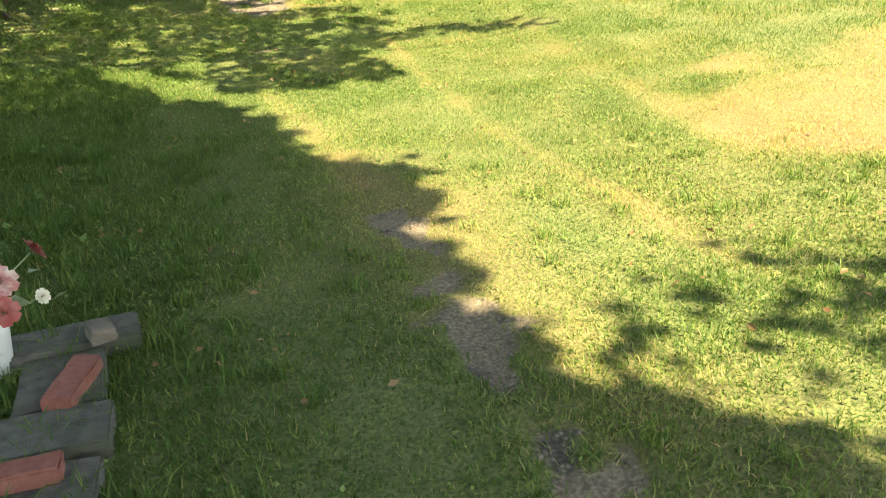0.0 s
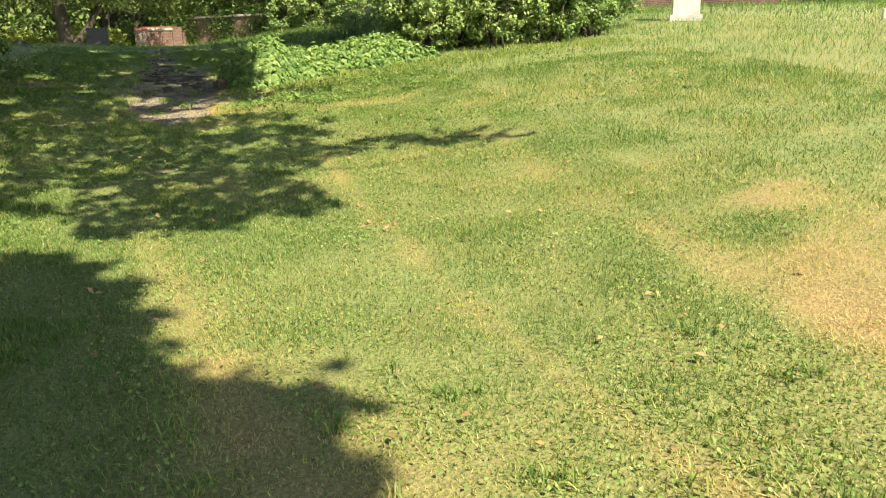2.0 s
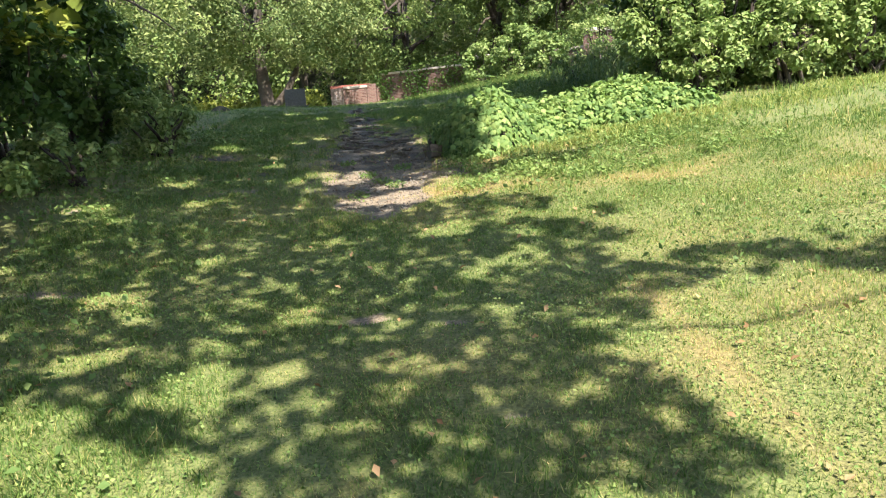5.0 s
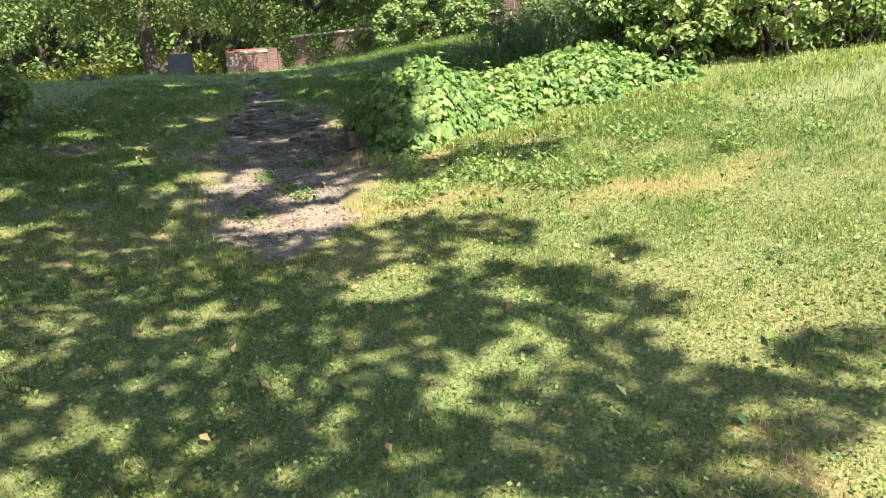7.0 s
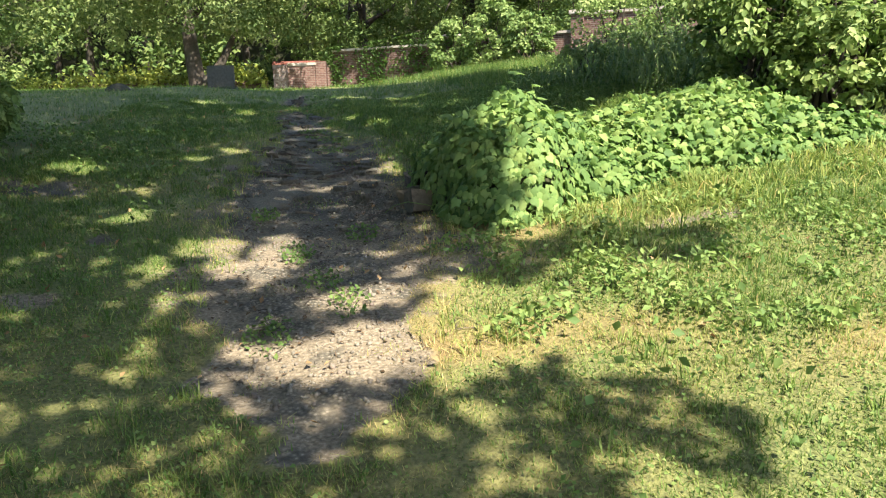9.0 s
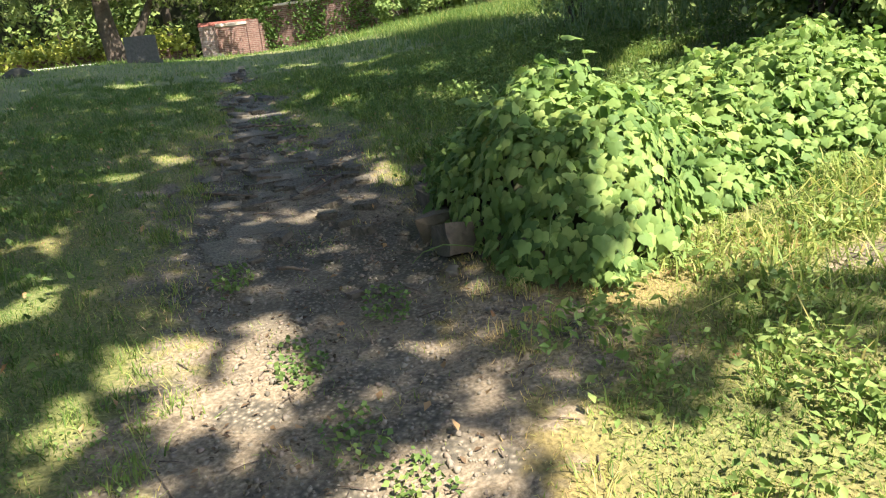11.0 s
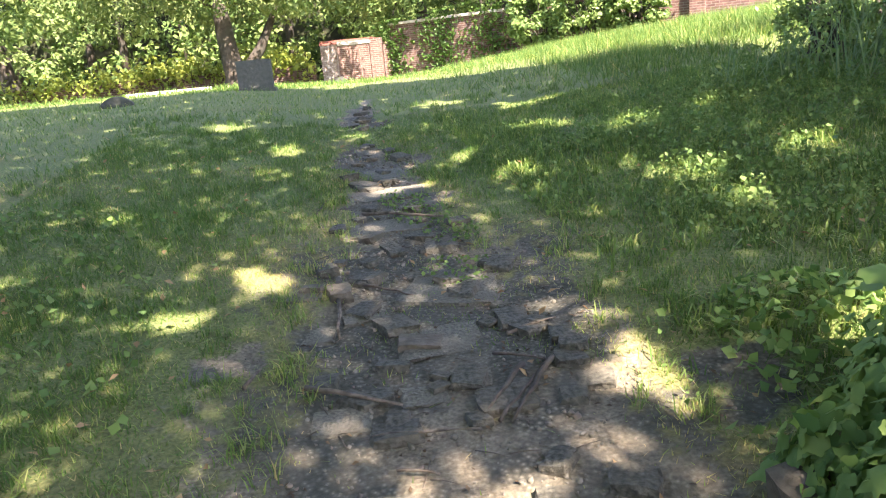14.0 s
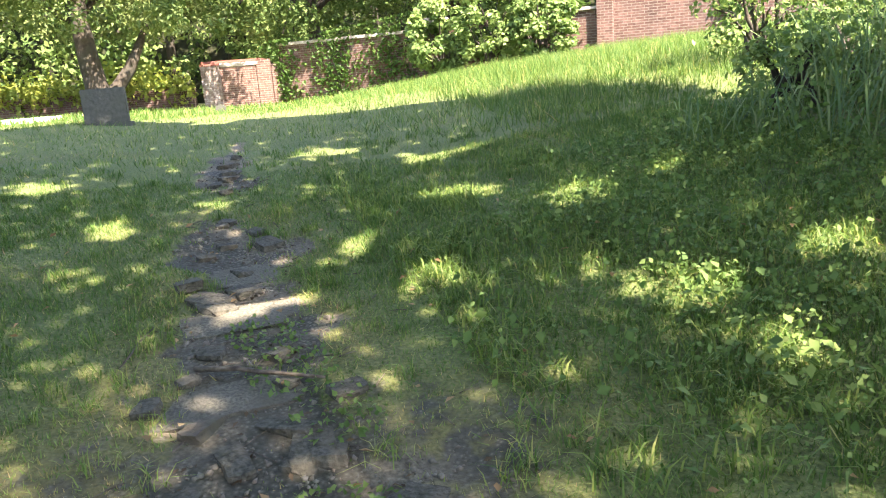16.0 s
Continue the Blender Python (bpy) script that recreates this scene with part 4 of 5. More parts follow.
def headstone(name, at, yaw, w, t, h, material, label, arch=0.0, base=None, tilt=0.0, seed=0):
    """An upright stone with a gently curved top on a plinth."""
    z = topf(*at)
    ob = empty(name, (at[0], at[1], z - 0.06), label, "gravestone", "gravestones")
    ob.rotation_euler = (radians(tilt), 0, radians(yaw))
    bz = 0.0
    if base:
        part("plinth", box(base[0], base[1], base[2] + 0.06, 0.012, (0, 0, 0), 0.006, 1, seed), material, ob)
        bz = base[2] + 0.055
    bm = bmesh.new()
    n = 14
    prof = [(-w / 2, 0)] + [(-w / 2 + w * k / n, h - arch + arch * math.sin(math.pi * k / n) ** 0.8) for k in range(n + 1)] + [(w / 2, 0)]
    vs = [bm.verts.new((px, -t / 2, pz)) for px, pz in prof]
    f = bm.faces.new(vs)
    ex = bmesh.ops.extrude_face_region(bm, geom=[f])
    bmesh.ops.translate(bm, vec=(0, t, 0), verts=[v for v in ex["geom"] if isinstance(v, bmesh.types.BMVert)])
    bmesh.ops.recalc_face_normals(bm, faces=bm.faces)
    bmesh.ops.bevel(bm, geom=[e for e in bm.edges if e.calc_face_angle(0) > 0.8], offset=0.01, segments=2, affect="EDGES")
    bmesh.ops.translate(bm, vec=(0, 0, bz), verts=bm.verts)
    part("slab", bm, material, ob)
    return ob, bz


def lettering(text, size, parent, at, material):
    cu = bpy.data.curves.new("inscription", "FONT")
    cu.body, cu.size, cu.align_x, cu.extrude = text, size, "CENTER", 0.002
    cu.space_character = 1.15
    tmp = new("inscription", cu)
    me = bpy.data.meshes.new_from_object(tmp.evaluated_get(bpy.context.evaluated_depsgraph_get()))
    bpy.data.objects.remove(tmp)
    me.materials.append(material)
    ob = part_me("inscription", me, parent, "carved surname letters")
    ob.matrix_basis = pose(*at, 90, 0, 0)
    return ob


hs, bz = headstone("gravestone", (12.0, 9.7), -40, 1.55, 0.26, 0.86, M_GRANITE, "wide grey granite headstone with carved lettering in grass", 0.13)
lettering("DELANEY", 0.17, hs, (0, -0.1335, 0.57), M_LETTER)
for k, (bx, bzz, bw, bh) in enumerate(((-0.42, 0.28, 0.36, 0.03), (0.4, 0.28, 0.42, 0.03), (-0.42, 0.21, 0.28, 0.025), (0.4, 0.21, 0.30, 0.025), (0.02, 0.36, 0.1, 0.16), (-0.62, 0.62, 0.12, 0.06), (0.62, 0.62, 0.12, 0.06))):
    part("inscription_bar", box(bw, 0.004, bh, 0, (bx, -0.132, bzz)), M_LETTER, hs)
headstone("gravestone", (14.6, 10.9), -40, 1.1, 0.25, 0.62, M_GRANITE, "rough grey granite headstone beside the wide one", 0.04, None, 0, 3)
headstone("stele", (12.95, 18.35), -35, 0.66, 0.4, 1.5, M_MARBLE, "pale weathered marble pillar stone on a plinth", 0.1, (0.8, 0.5, 0.12))
headstone("footstone", (17.0, 15.8), -40, 0.4, 0.15, 0.35, M_MARBLE, "small pale footstone in long grass", 0.05)
headstone("gravestone", (-1.86, 28.0), -4, 0.62, 0.11, 0.50, M_DARKSTONE, "square dark slate gravestone on a low plinth", 0.0, (0.72, 0.22, 0.035), -3)
headstone("gravestone", (-3.75, 26.3), 8, 0.5, 0.12, 0.22, M_DARKSTONE, "low rounded gravestone sunk in shaded grass", 0.12, None, 4)
headstone("footstone", (-0.55, 33.0), -8, 0.22, 0.09, 0.26, M_DARKSTONE, "small round-topped dark footstone near the wall", 0.08)
led = empty("ledger_stone", (-4.3, 31.5, topf(-4.3, 31.5) - 0.02), "pale flat ledger stone lying in the grass", "gravestone", "gravestones")
part("slab", box(1.7, 0.8, 0.10, 0.015, (0, 0, 0), 0.01, 1), M_MARBLE, led)

# ---- vine-covered stones beside the path ----


def mound(x, y):
    """Height of the vine heap over the ground."""
    front = np.interp(x, [1.3, 1.7, 2.2, 2.8, 5, 9], [15.0, 14.62, 14.65, 15.05, 15.35, 15.6])
    back = np.interp(x, [1.3, 2.0, 3, 6, 9], [16.4, 16.9, 17.2, 17.6, 18.0])
    e = np.minimum.reduce([(y - front) * 0.9, (back - y) * 0.9, (x - 1.24) * 1.6, (5.1 - x)]) + 0.16 * value_noise(x, y, 0.35, 62)
    full = np.interp(x, [1.2, 1.6, 2.1, 2.6, 3.2, 4.6, 5.1], [0.5, 0.72, 0.66, 0.46, 0.38, 0.42, 0.5])
    h = full * (1 - np.exp(-np.maximum(e, 0) / np.interp(x, [2.0, 2.6], [0.3, 0.42])))
    return np.where(e > 0, h * (1 + 0.26 * value_noise(x, y, 0.6, 60) + 0.22 * value_noise(x, y, 0.25, 63)), 0.0)


VINE_HALF = [(0.16, -0.12), (0.36, -0.08), (0.48, 0.10), (0.44, 0.28), (0.47, 0.48), (0.29, 0.54), (0.14, 0.78)]
VINE_OUTLINE = [(0.0, 0.0)] + VINE_HALF + [(0.0, 1.0)] + [(-a, b) for a, b in reversed(VINE_HALF)]


def vine_shape(seed):
    r = np.random.default_rng(seed)
    n = len(VINE_OUTLINE)
    o = np.array(VINE_OUTLINE) * r.uniform(0.85, 1.15, (n, 2))
    z = -r.uniform(0.1, 0.4) * np.abs(o[:, 0]) - 0.22 * np.maximum(o[:, 1] - 0.3, 0) ** 1.5 + r.uniform(-0.05, 0.05, n)
    co = np.concatenate([[[0, 0.33, 0.03]], np.column_stack([o, z])])
    f = np.array([(0, 1 + k, 1 + (k + 1) % n) for k in range(n)])
    return co, f


SHAPES = [vine_shape(s) for s in range(8)]


def vine_poses(n, size, fx=(1.1, 6.0), fy=(14.3, 18.3)):
    """Places, frames and sizes of leaves over the heap, facing outwards and up."""
    x, y = rng.uniform(*fx, n * 2), rng.uniform(*fy, n * 2)
    h = mound(x, y)
    k = h > 0.03
    x, y, h = x[k][:n], y[k][:n], h[k][:n]
    gxx = (mound(x + 0.06, y) - mound(x - 0.06, y)) / 0.12
    gyy = (mound(x, y + 0.06) - mound(x, y - 0.06)) / 0.12
    nrm = np.stack([-gxx * 1.0, -gyy * 1.0, np.full(len(x), 0.7)], 1) + rng.normal(0, 0.5, (len(x), 3))
    nrm[:, 1] -= 0.15
    nrm /= np.linalg.norm(nrm, axis=1, keepdims=True)
    tip = np.stack([-gxx, -gyy, np.full(len(x), -0.8)], 1) + rng.normal(0, 0.5, (len(x), 3))
    tip -= nrm * (tip * nrm).sum(1, keepdims=True)
    tip /= np.linalg.norm(tip, axis=1, keepdims=True)
    side = np.cross(tip, nrm)
    at = np.stack([x, y, land(x, y) + h * rng.uniform(0.78, 1.1, len(x)) + rng.random(len(x)) ** 4 * 0.12 + 0.02], 1)
    return at, side, tip, nrm, size * rng.uniform(0.55, 1.3, len(x))


def leaf_cloud(name, ps, material):
    at, side, tip, nrm, s = ps
    co, fs, o = [], [], 0
    which = rng.integers(0, len(SHAPES), len(at))
    for k, (c, f) in enumerate(SHAPES):
        m = which == k
        p = at[m][:, None] + s[m][:, None, None] * (c[None, :, 0:1] * side[m][:, None] + c[None, :, 1:2] * tip[m][:, None] + c[None, :, 2:3] * nrm[m][:, None])
        co.append(p.reshape(-1, 3))
        fs.append((np.arange(m.sum())[:, None, None] * len(c) + f[None] + o).reshape(-1, 3))
        o += m.sum() * len(c)
    return np_mesh(name, np.concatenate(co), np.concatenate(fs), material)


vine = empty("vine_heap", (0, 0, 0), "heap of broad green vine leaves over rough stones", "vine")
# dark sheet below the leaves, coloured as the shade between them
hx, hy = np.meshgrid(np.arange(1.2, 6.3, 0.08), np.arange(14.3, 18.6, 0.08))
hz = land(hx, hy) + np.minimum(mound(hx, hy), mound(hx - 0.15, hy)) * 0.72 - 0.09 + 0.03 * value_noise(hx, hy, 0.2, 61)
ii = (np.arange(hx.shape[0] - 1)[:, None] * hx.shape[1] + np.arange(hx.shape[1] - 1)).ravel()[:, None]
part_me("undergrowth_shade", np_mesh("undergrowth_shade", np.stack([hx, hy, hz], -1).reshape(-1, 3), ii + [0, 1, hx.shape[1] + 1, hx.shape[1]], M_DARKCORE, smooth=True), vine, "dark sheet coloured as the shade under the leaves")
rest = part_me("leaf_mass", leaf_cloud("leaf_mass", vine_poses(16500, 0.072), M_VINE), vine)
tagged(rest, kind="stuff")
for k in range(24):
    a = Vector((random.uniform(1.3, 3.2), random.uniform(14.8, 16.8), 0))
    a.z = float(land(a.x, a.y) + mound(a.x, a.y)) + 0.01
    b = a + Vector((random.uniform(-0.5, 0.3), random.uniform(-0.6, 0.2), 0))
    b.z = float(land(b.x, b.y) + mound(b.x, b.y)) + random.uniform(0.0, 0.12)
    part_me("vine_stem", joined([limb(a, b, 0.004, 0.002, 0.06, 5)], "vine_stem", M_WEED), vine)
leaf_meshes = [np_mesh("leaf", c, f, M_VINE) for c, f in SHAPES]


def single_leaf(at, side, tip, nrm, s, k):
    ob = new("leaf", leaf_meshes[k % len(leaf_meshes)])
    m = Matrix((side * s, tip * s, nrm * s)).transposed().to_4x4()
    m.translation = at
    ob.parent = vine
    ob.matrix_basis = m


for k, row in enumerate(zip(*vine_poses(255, 0.092, (1.25, 3.4), (14.6, 17.3)))):
    at, side, tip, nrm, s = row
    single_leaf(Vector(at) + Vector(nrm) * 0.02, Vector(side), Vector(tip), Vector(nrm), float(s), k)
# shoots standing over the heap
for k, (bx, by, hh, leanx) in enumerate(((1.9, 15.7, 0.5, 0.12), (2.4, 16.0, 0.35, -0.1), (3.0, 15.6, 0.3, 0.1), (2.9, 16.6, 0.4, 0.15), (3.8, 15.8, 0.35, -0.1), (1.75, 16.4, 0.22, -0.14))):
    b = Vector((bx, by, float(land(bx, by) + mound(bx, by)) - 0.05))
    tip = b + Vector((leanx, 0.05, hh))
    part_me("shoot", joined([limb(b, tip, 0.005, 0.002, 0, 5)], "shoot", M_WEED), vine)
    for j in range(5):
        u = 0.35 + 0.16 * j
        p = b.lerp(tip, min(u, 1.0))
        w = random.uniform(0, 6.28)
        t = Vector((math.cos(w), math.sin(w), -0.15)).normalized()
        nn = Vector((0.1 * math.cos(w), 0.1 * math.sin(w), 1)).normalized()
        nn = (nn - t * nn.dot(t)).normalized()
        single_leaf(p + t * 0.02, t.cross(nn), t, nn, random.uniform(0.07, 0.13), j)

bough = empty("maple_sapling", (0, 0, 0), "maple sapling with sunlit lime-green leaves at the thicket edge", "tree")
foot = Vector((-4.1, 15.9, topf(-4.1, 15.9) - 0.03))
part_me("stem", joined([limb(foot, (-3.9, 15.7, 3.2), 0.03, 0.008, 0, 7)], "stem", M_BARK), bough)
lp = blob_points(130, (-3.85, 15.6, 2.95), (0.75, 0.6, 0.4), 0.2)
lu, lv, lw = frames_of(130, 1.6)
part_me("foliage", leaf_cloud("foliage", (lp, lu, lv, lw, 0.2 * rng.uniform(0.6, 1.2, 130)), M_IVY), bough)


def rock(name, at, size, rot, label, material=M_STONE, seed=0, group="", sink=0.25, flat=0.0, category="stone"):
    """A broken stone with worn facets, bedded in the ground."""
    bm = bmesh.new()
    bmesh.ops.create_cube(bm, size=1)
    bmesh.ops.subdivide_edges(bm, edges=bm.edges[:], cuts=2, use_grid_fill=True)
    for v in bm.verts:
        d = v.co.normalized() * 0.6
        v.co = v.co.lerp(d, 0.35 * (1 - flat)) + noise.noise_vector(v.co * 1.6 + Vector((seed * 3.7, 1.3 * seed, 0))) * (0.16 - 0.09 * flat)
        v.co = Vector((v.co.x * size[0], v.co.y * size[1], v.co.z * size[2]))
    me = bpy.data.meshes.new(name)
    bm.to_mesh(me)
    bm.free()
    me.materials.append(material)
    ob = new(name, me)
    ob.matrix_world = pose(at[0], at[1], topf(at[0], at[1]) + size[2] * (0.5 - sink), *rot)
    return tagged(ob, label, category, group)


RG = "tumbled wall stones"
rock("wall_stone", (1.25, 15.42), (0.25, 0.20, 0.17), (-14, 6, 12), "square brown wall stone half hidden by vines", seed=1, group=RG, sink=0.15, flat=0.75)
rock("wall_stone", (1.19, 15.76), (0.21, 0.22, 0.15), (-8, -12, -10), "rough brown wall stone below the vines", seed=2, group=RG, sink=0.15, flat=0.6)
rock("wall_stone", (1.31, 16.14), (0.2, 0.26, 0.16), (4, -10, 10), "rough brown wall stone below the vines", seed=3, group=RG, sink=0.15, flat=0.5)
rock("wall_stone", (1.52, 15.0), (0.17, 0.15, 0.15), (6, 10, 20), "pale grey stone lying under trailing vines", M_SLAB, 4, RG, 0.15, 0.6)

# ---- tall weeds and ground cover ----


def weed_clump(at, n, h, spread_r, label):
    fz = topf(*at)
    ob = empty("weed_clump", (0, 0, 0), label, "weeds", "tall weeds")
    a, r = rng.uniform(0, 6.283, n), spread_r * np.sqrt(rng.random(n))
    x, y = at[0] + r * np.cos(a), at[1] + r * np.sin(a)
    part_me("blade_tuft", blades("blade_tuft", x, y, top(x, y), h * rng.uniform(0.55, 1.15, n), rng.uniform(0.010, 0.02, n), rng.random(n), M_REED, 0.7, 2), ob)
    m = n * 4
    a, r = rng.uniform(0, 6.283, m), spread_r * 1.1 * np.sqrt(rng.random(m))
    p = np.stack([at[0] + r * np.cos(a), at[1] + r * np.sin(a), fz + h * 0.75 * rng.random(m) ** 1.6], 1)
    p[:, 2] = np.maximum(p[:, 2], land(p[:, 0], p[:, 1]) + 0.02)
    part_me("foliage", leaves("foliage", p, 0.07, M_WEED, 0.8, 0.5), ob)


for wx, wy, nn, hh, rr in ((4.8, 20.9, 120, 0.75, 0.8), (5.7, 21.7, 150, 0.95, 0.8), (5.4, 20.1, 100, 0.7, 0.7), (6.6, 22.6, 140, 0.95, 0.8), (4.0, 21.4, 50, 0.5, 0.5), (6.6, 20.8, 120, 0.85, 0.8)):
    weed_clump((wx, wy), nn, hh, rr, "clump of tall arching bladed weeds on the slope")


bush((5.9, 22.2), (0.6, 0.6, 0.5), 900, 0.075, "leafy sapling among the tall weeds", M_SHRUB, "sapling", "", 10)
for cx, cy in ((6.4, 24.3), (7.5, 23.7)):
    bush((cx, cy), (0.9, 0.8, 0.75), 1900, 0.075, "rounded blue-green bush among the tall weeds", M_SHRUB, "sapling", "", 12)
bush((4.9, 21.9), (0.45, 0.45, 0.35), 600, 0.07, "leafy weed bush on the slope", M_SHRUB, "sapling", "", 8)


def ground_cover():
    n = 130000
    x, y = rng.uniform(1.0, 7.5, n), rng.uniform(9.5, 22, n)
    w = np.clip((x - 1.0) / 1.2, 0, 1) * np.where(y > 16.3, 1.0, 0.12)
    k = (rng.random(n) < w * (0.55 + 0.9 * value_noise(x, y, 0.7, 70))) & (dirt_at(x, y) < 0.3)
    x, y = x[k], y[k]
    z = top(x, y) + rng.uniform(0.02, 0.13, len(x))
    ob = new("ground_weeds", leaves("ground_weeds", np.stack([x, y, z], 1), 0.032 * rng.choice([0.7, 1.0, 1.6], len(x), p=[0.5, 0.35, 0.15]), M_WEED, 1.0, 0.7))
    tagged(ob, "low broad-leaved weeds among the turf", "weeds", kind="stuff")
    n = 90000
    x, y = rng.uniform(-2.6, 4.6, n), rng.uniform(1.5, 14.5, n)
    k = (rng.random(n) < np.clip(0.2 + 0.06 * (y - 4) + 0.7 * value_noise(x, y, 0.5, 72), 0, 0.9)) & (dirt_at(x, y) < 0.3) & (dry_at(x, y) < 0.42)
    x, y = x[k], y[k]
    z = top(x, y) + rng.uniform(0.012, 0.042, len(x))
    ob = new("ground_weeds", leaves("ground_weeds", np.stack([x, y, z], 1), 0.018, M_CLOVER, 1.3, 0.8))
    tagged(ob, "tiny clover-like weeds mixed through the mown turf", "weeds", kind="stuff")
    n = 22000
    x, y = rng.uniform(-4.5, -0.3, n), rng.uniform(4, 20, n)
    k = rng.random(n) < np.clip((-x - 0.6) / 2.5, 0, 1) * (0.5 + 0.9 * value_noise(x, y, 0.6, 71))
    x, y = x[k], y[k]
    z = top(x, y) + rng.uniform(0.02, 0.10, len(x))
    ob = new("ground_weeds", leaves("ground_weeds", np.stack([x, y, z], 1), 0.05, M_WEED, 1.6, 0.75))
    tagged(ob, "shaded broad-leaved weeds beside the thicket", "weeds", kind="stuff")
    n = 520
    a, r = rng.uniform(0, 6.283, n), np.sqrt(rng.random(n))
    x, y = 1.95 + 0.5 * r * np.cos(a), 16.95 + 0.62 * r * np.sin(a)
    z = top(x, y) + 0.04 + 0.2 * (1 - r) * rng.random(n)
    ob = new("ground_weeds", leaves("ground_weeds", np.stack([x, y, z], 1), 0.06, M_VINE, 1.2, 0.8))
    tagged(ob, "broad-leaved weeds spreading below the vine heap", "weeds", kind="stuff")
    n = 1300
    a, r = rng.uniform(0, 6.283, n), np.sqrt(rng.random(n))
    pick = rng.integers(0, 10, n)
    x = np.array([0.2, 0.45, 0.3, 0.75, 0.02, 0.6, 0.55, 0.6, 0.45, 0.35])[pick] + (0.12 + 0.08 * (pick > 5)) * r * np.cos(a)
    y = np.array([13.3, 14.0, 14.6, 15.0, 15.6, 13.6, 18.3, 18.9, 19.3, 19.7])[pick] + 0.22 * r * np.sin(a)
    ob = new("ground_weeds", leaves("ground_weeds", np.stack([x, y, top(x, y) + rng.uniform(0.01, 0.05, n)], 1), 0.03, M_WEED, 1.2, 0.7))
    tagged(ob, "small green weeds sprouting from the bare path", "weeds", kind="stuff")
    n = 900
    x, y = rng.uniform(-3, 4, n), rng.uniform(2, 22, n)
    z = top(x, y) + 0.015
    ob = new("fallen_leaves", leaves("fallen_leaves", np.stack([x, y, z + rng.uniform(0, 0.03, n)], 1), 0.045, M_DRYLEAF, 2.5, 0.6))
    tagged(ob, "scattered dead brown leaves", "leaf litter", kind="stuff")


ground_cover()


def vine_fringe():
    """Rank sunlit grass along the foot of the vine heap."""
    n = 11000
    x = rng.uniform(1.9, 9.0, n)
    y = np.interp(x, [1.9, 2.8, 5, 9], [14.5, 14.85, 15.1, 15.3]) + rng.normal(-0.1, 0.38, n)
    k = rng.random(n) < 0.6 + 0.7 * value_noise(x, y, 0.4, 73)
    x, y = x[k], y[k]
    m = len(x)
    ob = new("rank_grass", blades("rank_grass", x, y, top(x, y), rng.uniform(0.04, 0.17, m) * (1 + 0.4 * value_noise(x, y, 0.5, 74)), rng.uniform(0.006, 0.012, m), np.clip(rng.normal(0.4, 0.16, m), 0, 1), M_GRASS, 1.3, 2))
    tagged(ob, "rank arching grass along the foot of the vines", "grass", kind="stuff")
    n = 2600
    a = rng.integers(0, 40, n)
    cx, cy = rng.uniform(1.2, 4.5, 40), rng.uniform(12.6, 14.8, 40)
    x, y = cx[a] + rng.normal(0, 0.09, n), cy[a] + rng.normal(0, 0.09, n)
    k = dirt_at(x, y) < 0.5
    x, y = x[k], y[k]
    at = np.stack([x, y, top(x, y) + rng.uniform(0.02, 0.11, len(x))], 1)
    ob = new("ground_weeds", leaves("ground_weeds", at, 0.05, M_CLOVER, 1.2, 0.5))
    tagged(ob, "sunlit leafy weeds in scattered tufts before the vines", "weeds", kind="stuff")


vine_fringe()


def slope_grass():
    """Coarse bent grass blades over the shaded slope beside the path."""
    n = 44000
    x, y = rng.uniform(0.9, 5.2, n), rng.uniform(16.3, 22.5, n)
    k = (rng.random(n) < 0.45 + 0.8 * value_noise(x, y, 0.45, 75)) & (dirt_at(x, y) < 0.2) & (x > 1.5 - 0.1 * (y - 16))
    x, y = x[k], y[k]
    m = len(x)
    ob = new("coarse_grass", blades("coarse_grass", x, y, top(x, y), rng.uniform(0.05, 0.13, m), rng.uniform(0.006, 0.011, m), np.clip(rng.normal(0.22, 0.15, m), 0, 1), M_GRASS, 1.2, 2))
    tagged(ob, "coarse bent grass blades over the shaded slope", "grass", kind="stuff")


slope_grass()

# ---- the worn path ----


def gravel():
    n = 15000
    x, y = rng.uniform(-0.5, 1.5, n), rng.uniform(12.6, 24, n)
    x2, y2 = rng.uniform(0.4, 1.2, 900), rng.uniform(1, 4.3, 900)
    x, y = np.concatenate([x, x2]), np.concatenate([y, y2])
    d = dirt_at(x, y)
    k = (d > 0.55) & (rng.random(len(x)) < 0.55 + 0.8 * value_noise(x, y, 0.45, 80))
    x, y = x[k], y[k]
    m = len(x)
    s = 0.006 + 0.013 * rng.random(m) ** 3
    u, v, w = frames_of(m, 0.5)
    c = np.stack([x, y, top(x, y) + s * 0.25], 1)
    r = lambda: (s * rng.uniform(0.6, 1.4, m))[:, None]
    co = np.stack([c + u * r(), c - u * r(), c + v * r(), c - v * r(), c + w * r() * 0.8, c - w * r() * 0.8], 1).reshape(-1, 3)
    f = np.array([(0, 2, 4), (2, 1, 4), (1, 3, 4), (3, 0, 4), (2, 0, 5), (1, 2, 5), (3, 1, 5), (0, 3, 5)])
    ob = new("gravel", np_mesh("gravel", co, (np.arange(m)[:, None, None] * 6 + f).reshape(-1, 3), M_GRAVEL))
    tagged(ob, "loose grey gravel and grit on the path", "gravel", kind="stuff")


gravel()


